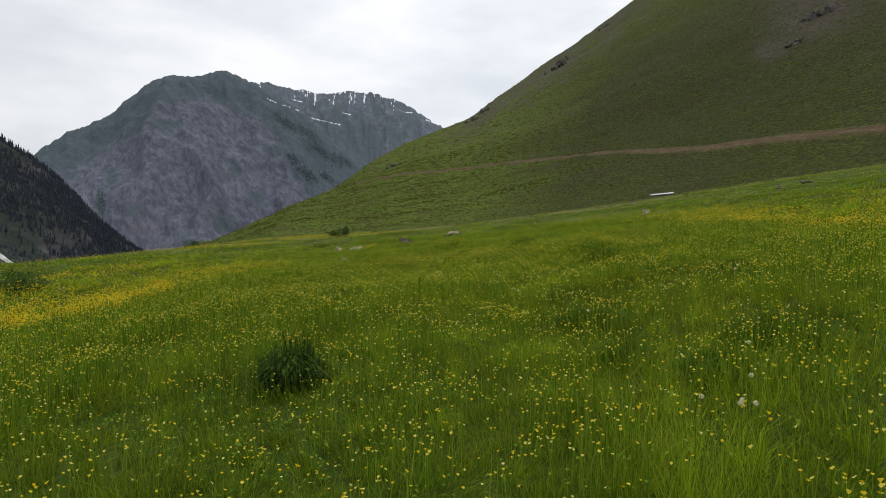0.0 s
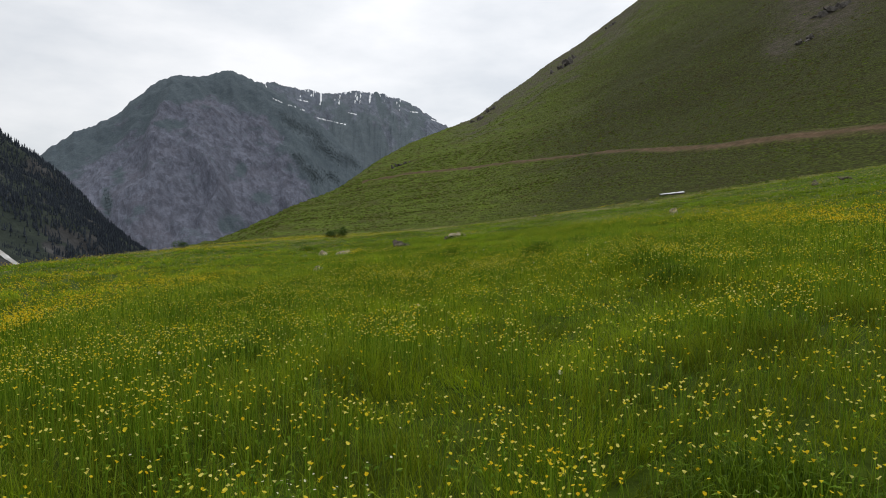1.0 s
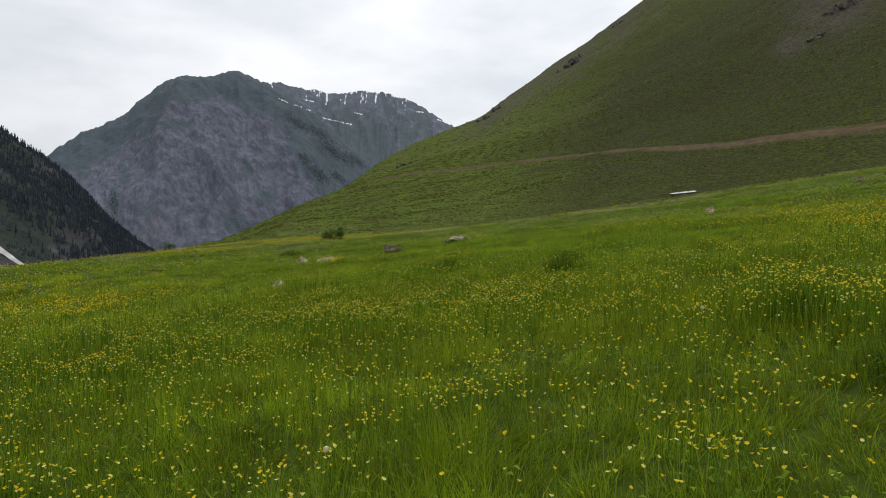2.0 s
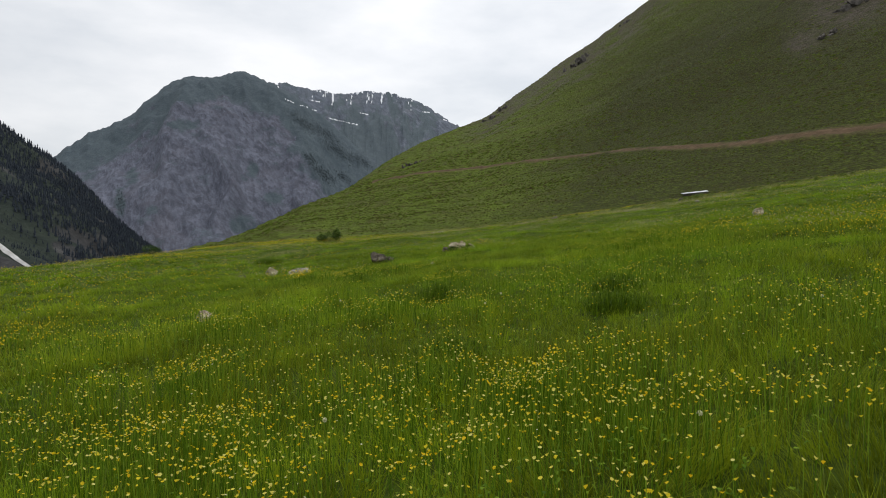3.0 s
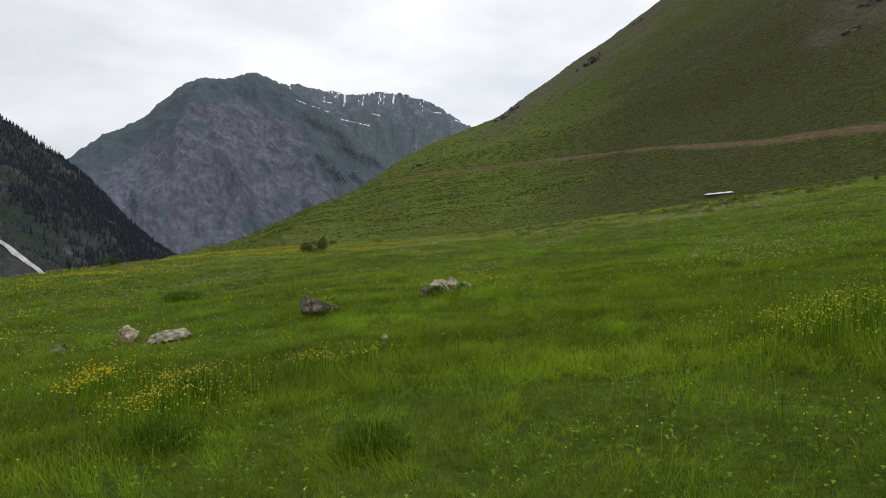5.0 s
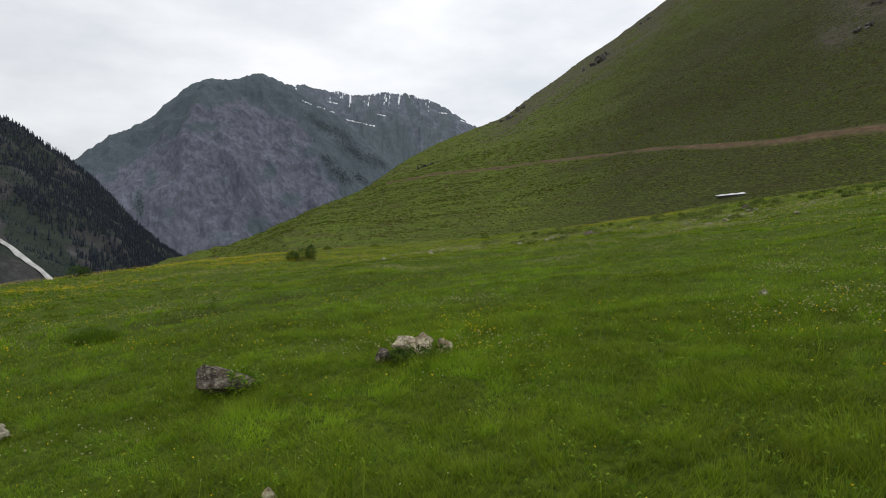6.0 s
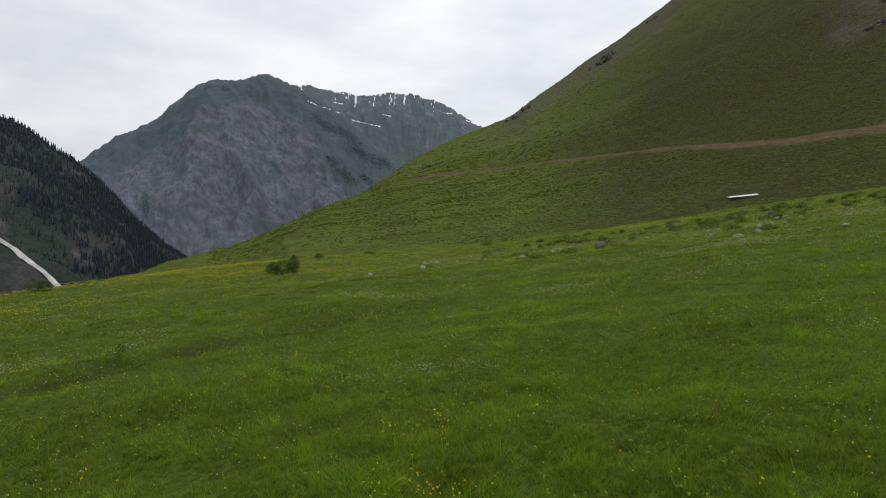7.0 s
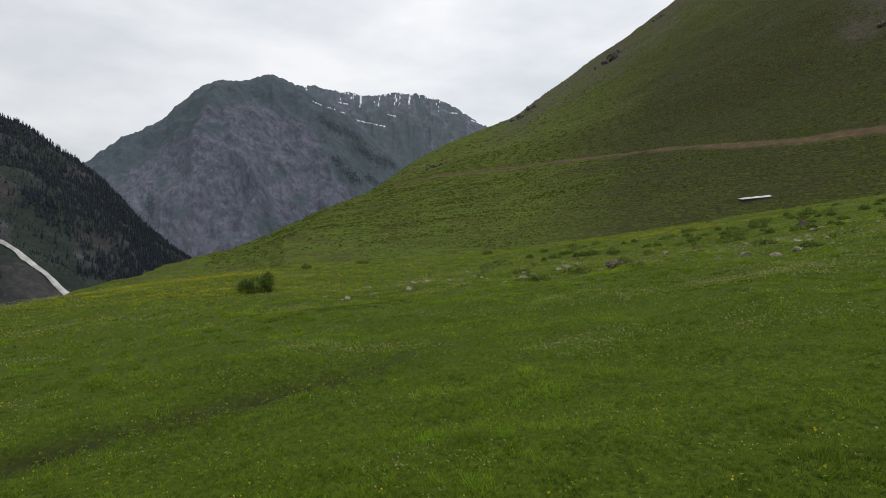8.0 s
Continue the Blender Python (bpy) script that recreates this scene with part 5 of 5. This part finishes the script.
def patches(x, y, table):
    """Small thick stands of one plant, 0 to 1."""
    total = 0.0
    for px, py, rx, ry, thick in table:
        total = total + thick * np.exp(-(((x - px) / rx) ** 2) - ((y - py) / ry) ** 2)
    return total * (0.3 + 1.5 * np.clip(fbm(x / 0.5, y / 0.45, 2, 621) + 0.3, 0, 1))


def gold(x, y):
    """Where the buttercups stand thick."""
    drift = np.clip(fbm(x / 6 + 3, y / 3, 3, 601) + 0.3, 0.1 + 0.5 * np.clip((20 - y) / 8, 0, 1), 0.95) ** 1.2
    clump = 0.4 + 2.6 * np.clip(fbm(x / 1.1, y / 0.7, 3, 611) - 0.02, 0, 1)
    fade = 1 - 0.975 * np.clip((y - 16 + 5 * perlin(x / 8, y / 8, 13)) / 12, 0, 1)
    lower = np.clip((-x - 3) / 12, 0, 1) * np.exp(-(((y - 24) / 26) ** 2))
    return (drift * clump * fade * (1 - 0.4 * lower) + 0.13 * lower * drift * clump + 0.06 * np.exp(-(((x + 24) / 16) ** 2) - ((y - 86) / 14) ** 2)
            + 1.6 * patches(x, y, GOLD_PATCHES + FAR_GOLD_PATCHES))


def petal_flowers(name, density, size, height, material, label, petals=5, cup=0.75, region=(-45, 45, 0.8, 112)):
    def keep(x, y):
        return density(x, y) * seen_from_way(x, y) * (y > 0.8)

    x, y = scatter(keep, region[0], region[1], region[2], region[3], 0.5, rng)
    n = len(x)
    d = off_way(x, y)
    r = rng.uniform(0.75, 1.2, n) * size * np.minimum(1 + np.maximum(d - 9, 0) * 0.045, 2.4)
    h = height * tall(x, y) * rng.uniform(0.75, 1.25, n)
    a = rng.uniform(0, 6.28, n)
    c = np.stack([x + rng.normal(0, 0.02, n), y + rng.normal(0, 0.02, n), meadow_z(x, y) + h], -1)
    # each head tips its own way
    tx, ty = rng.normal(0, 0.3, n), rng.normal(-0.1, 0.3, n)
    k = 1 + petals
    ang = a[:, None] + np.arange(petals)[None] * 2 * np.pi / petals
    rad = rng.uniform(0.8, 1.15, (n, petals)) * r[:, None]
    px, py = np.cos(ang) * rad, np.sin(ang) * rad
    pz = cup * rad * rng.uniform(0.3, 1.3, n)[:, None] + tx[:, None] * px + ty[:, None] * py
    verts = np.concatenate([c[:, None], c[:, None] + np.stack([px, py, pz], -1)], 1)
    unit = np.array([(0, 1 + q, 1 + (q + 1) % petals) for q in range(petals)])
    faces = (unit[None] + (np.arange(n) * k)[:, None, None]).reshape(-1, 3)
    ob = new(name, mesh_from(name, verts.reshape(-1, 3), faces, material))
    tagged(ob, label, "flowers", kind="stuff")
    # their stalks
    near = d < 9
    c, g = c[near], meadow_z(x, y)[near]
    m = len(c)
    w = 0.0016 + 0.0004 * d[near]
    bx, by = c[:, 0] + rng.normal(0, 0.04, m), c[:, 1] + rng.normal(0, 0.04, m)
    v = np.stack([np.stack([bx - w, by, g], -1), np.stack([bx + w, by, g], -1), np.stack([c[:, 0] + w, c[:, 1], c[:, 2]], -1), np.stack([c[:, 0] - w, c[:, 1], c[:, 2]], -1)], 1).reshape(-1, 3)
    ob = new(name + "_stalks", mesh_from(name + "_stalks", v, np.arange(m)[:, None] * 4 + [0, 1, 2, 3], HERBLEAF))
    tagged(ob, "thin green flower stalks standing in the grass", "flowers", kind="stuff")
    return n


petal_flowers("buttercups", lambda x, y: 245 * gold(x, y) * (off_way(x, y) < 7 + 2 * np.sin(x * 3) * np.cos(y * 2)), 0.0092, 0.31, PETAL, "small bright yellow buttercups scattered through the grass", 6, 1.15)


def far_flowers(name, density, size, height, material, label):
    """Flowers past the near ground: small tilted cups of two faces."""
    x, y = scatter(lambda x, y: density(x, y) * seen_from_way(x, y) * (1 - np.clip(rut(x, y), 0, 1)) * (off_way(x, y) > 5.5), -60, 60, 2, 118, 0.5, rng)
    n = len(x)
    d = off_way(x, y)
    r = rng.uniform(0.7, 1.25, n) * size * (0.9 + 0.03 * d)
    z = meadow_z(x, y) + height * tall(x, y) * rng.uniform(0.75, 1.25, n)
    a = rng.uniform(0, 6.28, n)
    lean = rng.uniform(-0.8, 0.8, n)
    ux, uy = np.cos(a) * r, np.sin(a) * r
    up = r * 0.75
    c = np.stack([x, y, z], -1)
    v = np.stack([c + np.stack([-ux, -uy, 0.2 * up], -1), c + np.stack([0 * x + lean * up * np.sin(a), lean * up * np.cos(a), -up], -1),
                  c + np.stack([ux, uy, 0.2 * up], -1), c + np.stack([-lean * up * np.sin(a), -lean * up * np.cos(a), up], -1)], 1).reshape(-1, 3)
    ob = new(name, mesh_from(name, v, np.arange(n)[:, None] * 4 + [0, 1, 2, 3], material))
    tagged(ob, label, "flowers", kind="stuff")


far_flowers("far_buttercups", lambda x, y: 520 * gold(x, y) / (1 + (off_way(x, y) / 14) ** 1.6), 0.0145, 0.34, FARPETAL, "drifts of yellow buttercups across the meadow")


def white(x, y):
    return np.clip(fbm(x / 5, y / 4, 3, 701) - 0.02, 0.06, 1) * (0.3 + 0.9 * np.clip(fbm(x / 0.9, y / 0.8, 2, 711) + 0.2, 0, 1)) * np.clip(0.45 + (y - 8) / 26, 0.45, 1.7) + 2.2 * patches(x, y, WHITE_PATCHES)


petal_flowers("white_flowers", lambda x, y: 26 * white(x, y) * (off_way(x, y) < 5.5), 0.0065, 0.26, WHITEPETAL, "tiny white flowers scattered through the grass", 5, 0.3, (-12, 16, 0.8, 40))
far_flowers("far_white_flowers", lambda x, y: 19 * white(x, y) / (1 + (off_way(x, y) / 12) ** 2), 0.0095, 0.27, WHITEPETAL, "tiny white flowers dotting the shorter turf")
far_flowers("pale_seed_heads", lambda x, y: 190 * (np.clip(fbm(x / 6, y / 3.5, 3, 801) - 0.3, 0, 1) + 0.9 * patches(x, y, PALE_PATCHES)) * np.clip((y - 20) / 25, 0, 1) / (1 + (off_way(x, y) / 18) ** 2), 0.018, 0.42, SEEDHEAD,
            "pale straw coloured seed heads in patches")



def herb_leaves():
    """Low broad leaves between the blades."""
    x, y = scatter(lambda x, y: 42 * np.clip(0.45 + fbm(x / 2, y / 2, 3, 901), 0.1, 1) / (1 + (off_way(x, y) / 5) ** 2) * seen_from_way(x, y), -20, 25, 0.8, 60, 0.5, rng)
    leaves = 4
    x, y = np.repeat(x, leaves), np.repeat(y, leaves)
    n = len(x)
    d = off_way(x, y)
    ln = rng.uniform(0.016, 0.05, n) * (1 + 0.07 * d)
    a = rng.uniform(0, 6.28, n)
    up = rng.uniform(0.3, 2.2, n)
    h = rng.uniform(0.05, 0.24, n) * tall(x, y)
    x, y = x + rng.normal(0, 0.03, n), y + rng.normal(0, 0.03, n)
    z = meadow_z(x, y) + h
    ca, sa = np.cos(a), np.sin(a)
    p0 = np.stack([x, y, z], -1)
    mid = p0 + np.stack([ca * ln * 0.55, sa * ln * 0.55, ln * 0.3 * up], -1)
    wv = np.stack([-sa, ca, 0 * a], -1) * (ln * 0.28)[:, None]
    tip = p0 + np.stack([ca * ln, sa * ln, ln * 0.15 * up], -1)
    v = np.stack([p0, mid + wv, tip, mid - wv], 1).reshape(-1, 3)
    base = np.arange(n)[:, None] * 4
    ob = new("meadow_herbs", mesh_from("meadow_herbs", v, [base + [0, 1, 3], base + [1, 2, 3]], HERBLEAF))
    tagged(ob, "broad green herb leaves low among the grass", "herbs", kind="stuff")


herb_leaves()


# ---- dandelion clocks ----
def dandelion_clock(x, y, h, seed):
    rnd = random.Random(seed)
    at = new("dandelion_clock")
    at.matrix_world = pose(x, y, float(meadow_z(x, y)))
    bm = bmesh.new()
    for _ in range(90):
        d = Vector((rnd.gauss(0, 1), rnd.gauss(0, 1), rnd.gauss(0, 1))).normalized()
        side = d.cross(Vector((rnd.random(), rnd.random(), 1))).normalized()
        up = d.cross(side)
        c = Vector((0, 0, h)) + d * 0.015
        a, b2 = [bm.verts.new(c + q * 0.0045) for q in (side, -side)], [bm.verts.new(c + q * 0.0045) for q in (up, -up)]
        bm.faces.new((a[0], b2[0], a[1], b2[1]))
    part("seed_head", bm, WHITEPETAL, at, "fluffy white seed ball")
    bm = bmesh.new()
    ring0 = [bm.verts.new((0.0022 * math.cos(q), 0.0022 * math.sin(q), 0)) for q in (0, 1.57, 3.14, 4.71)]
    ring1 = [bm.verts.new((0.0014 * math.cos(q), 0.0014 * math.sin(q), h)) for q in (0, 1.57, 3.14, 4.71)]
    for k in range(4):
        bm.faces.new((ring0[k], ring0[(k + 1) % 4], ring1[(k + 1) % 4], ring1[k]))
    part("stalk", bm, CULM, at)
    return tagged(at, "white dandelion clock on a thin stalk", "flower", "dandelion clocks")


clock_rng = random.Random(3)
for n in range(16):
    cy = clock_rng.uniform(3, 26)
    dandelion_clock(0.1 + 0.055 * cy + clock_rng.uniform(-3.2, 3.6), cy, clock_rng.uniform(0.26, 0.36), n)
for n, (cx, cy) in enumerate(((1.55, 3.55), (1.72, 3.4), (1.76, 3.33), (1.69, 3.36), (1.95, 3.75))):
    dandelion_clock(cx, cy, 0.32, 50 + n)
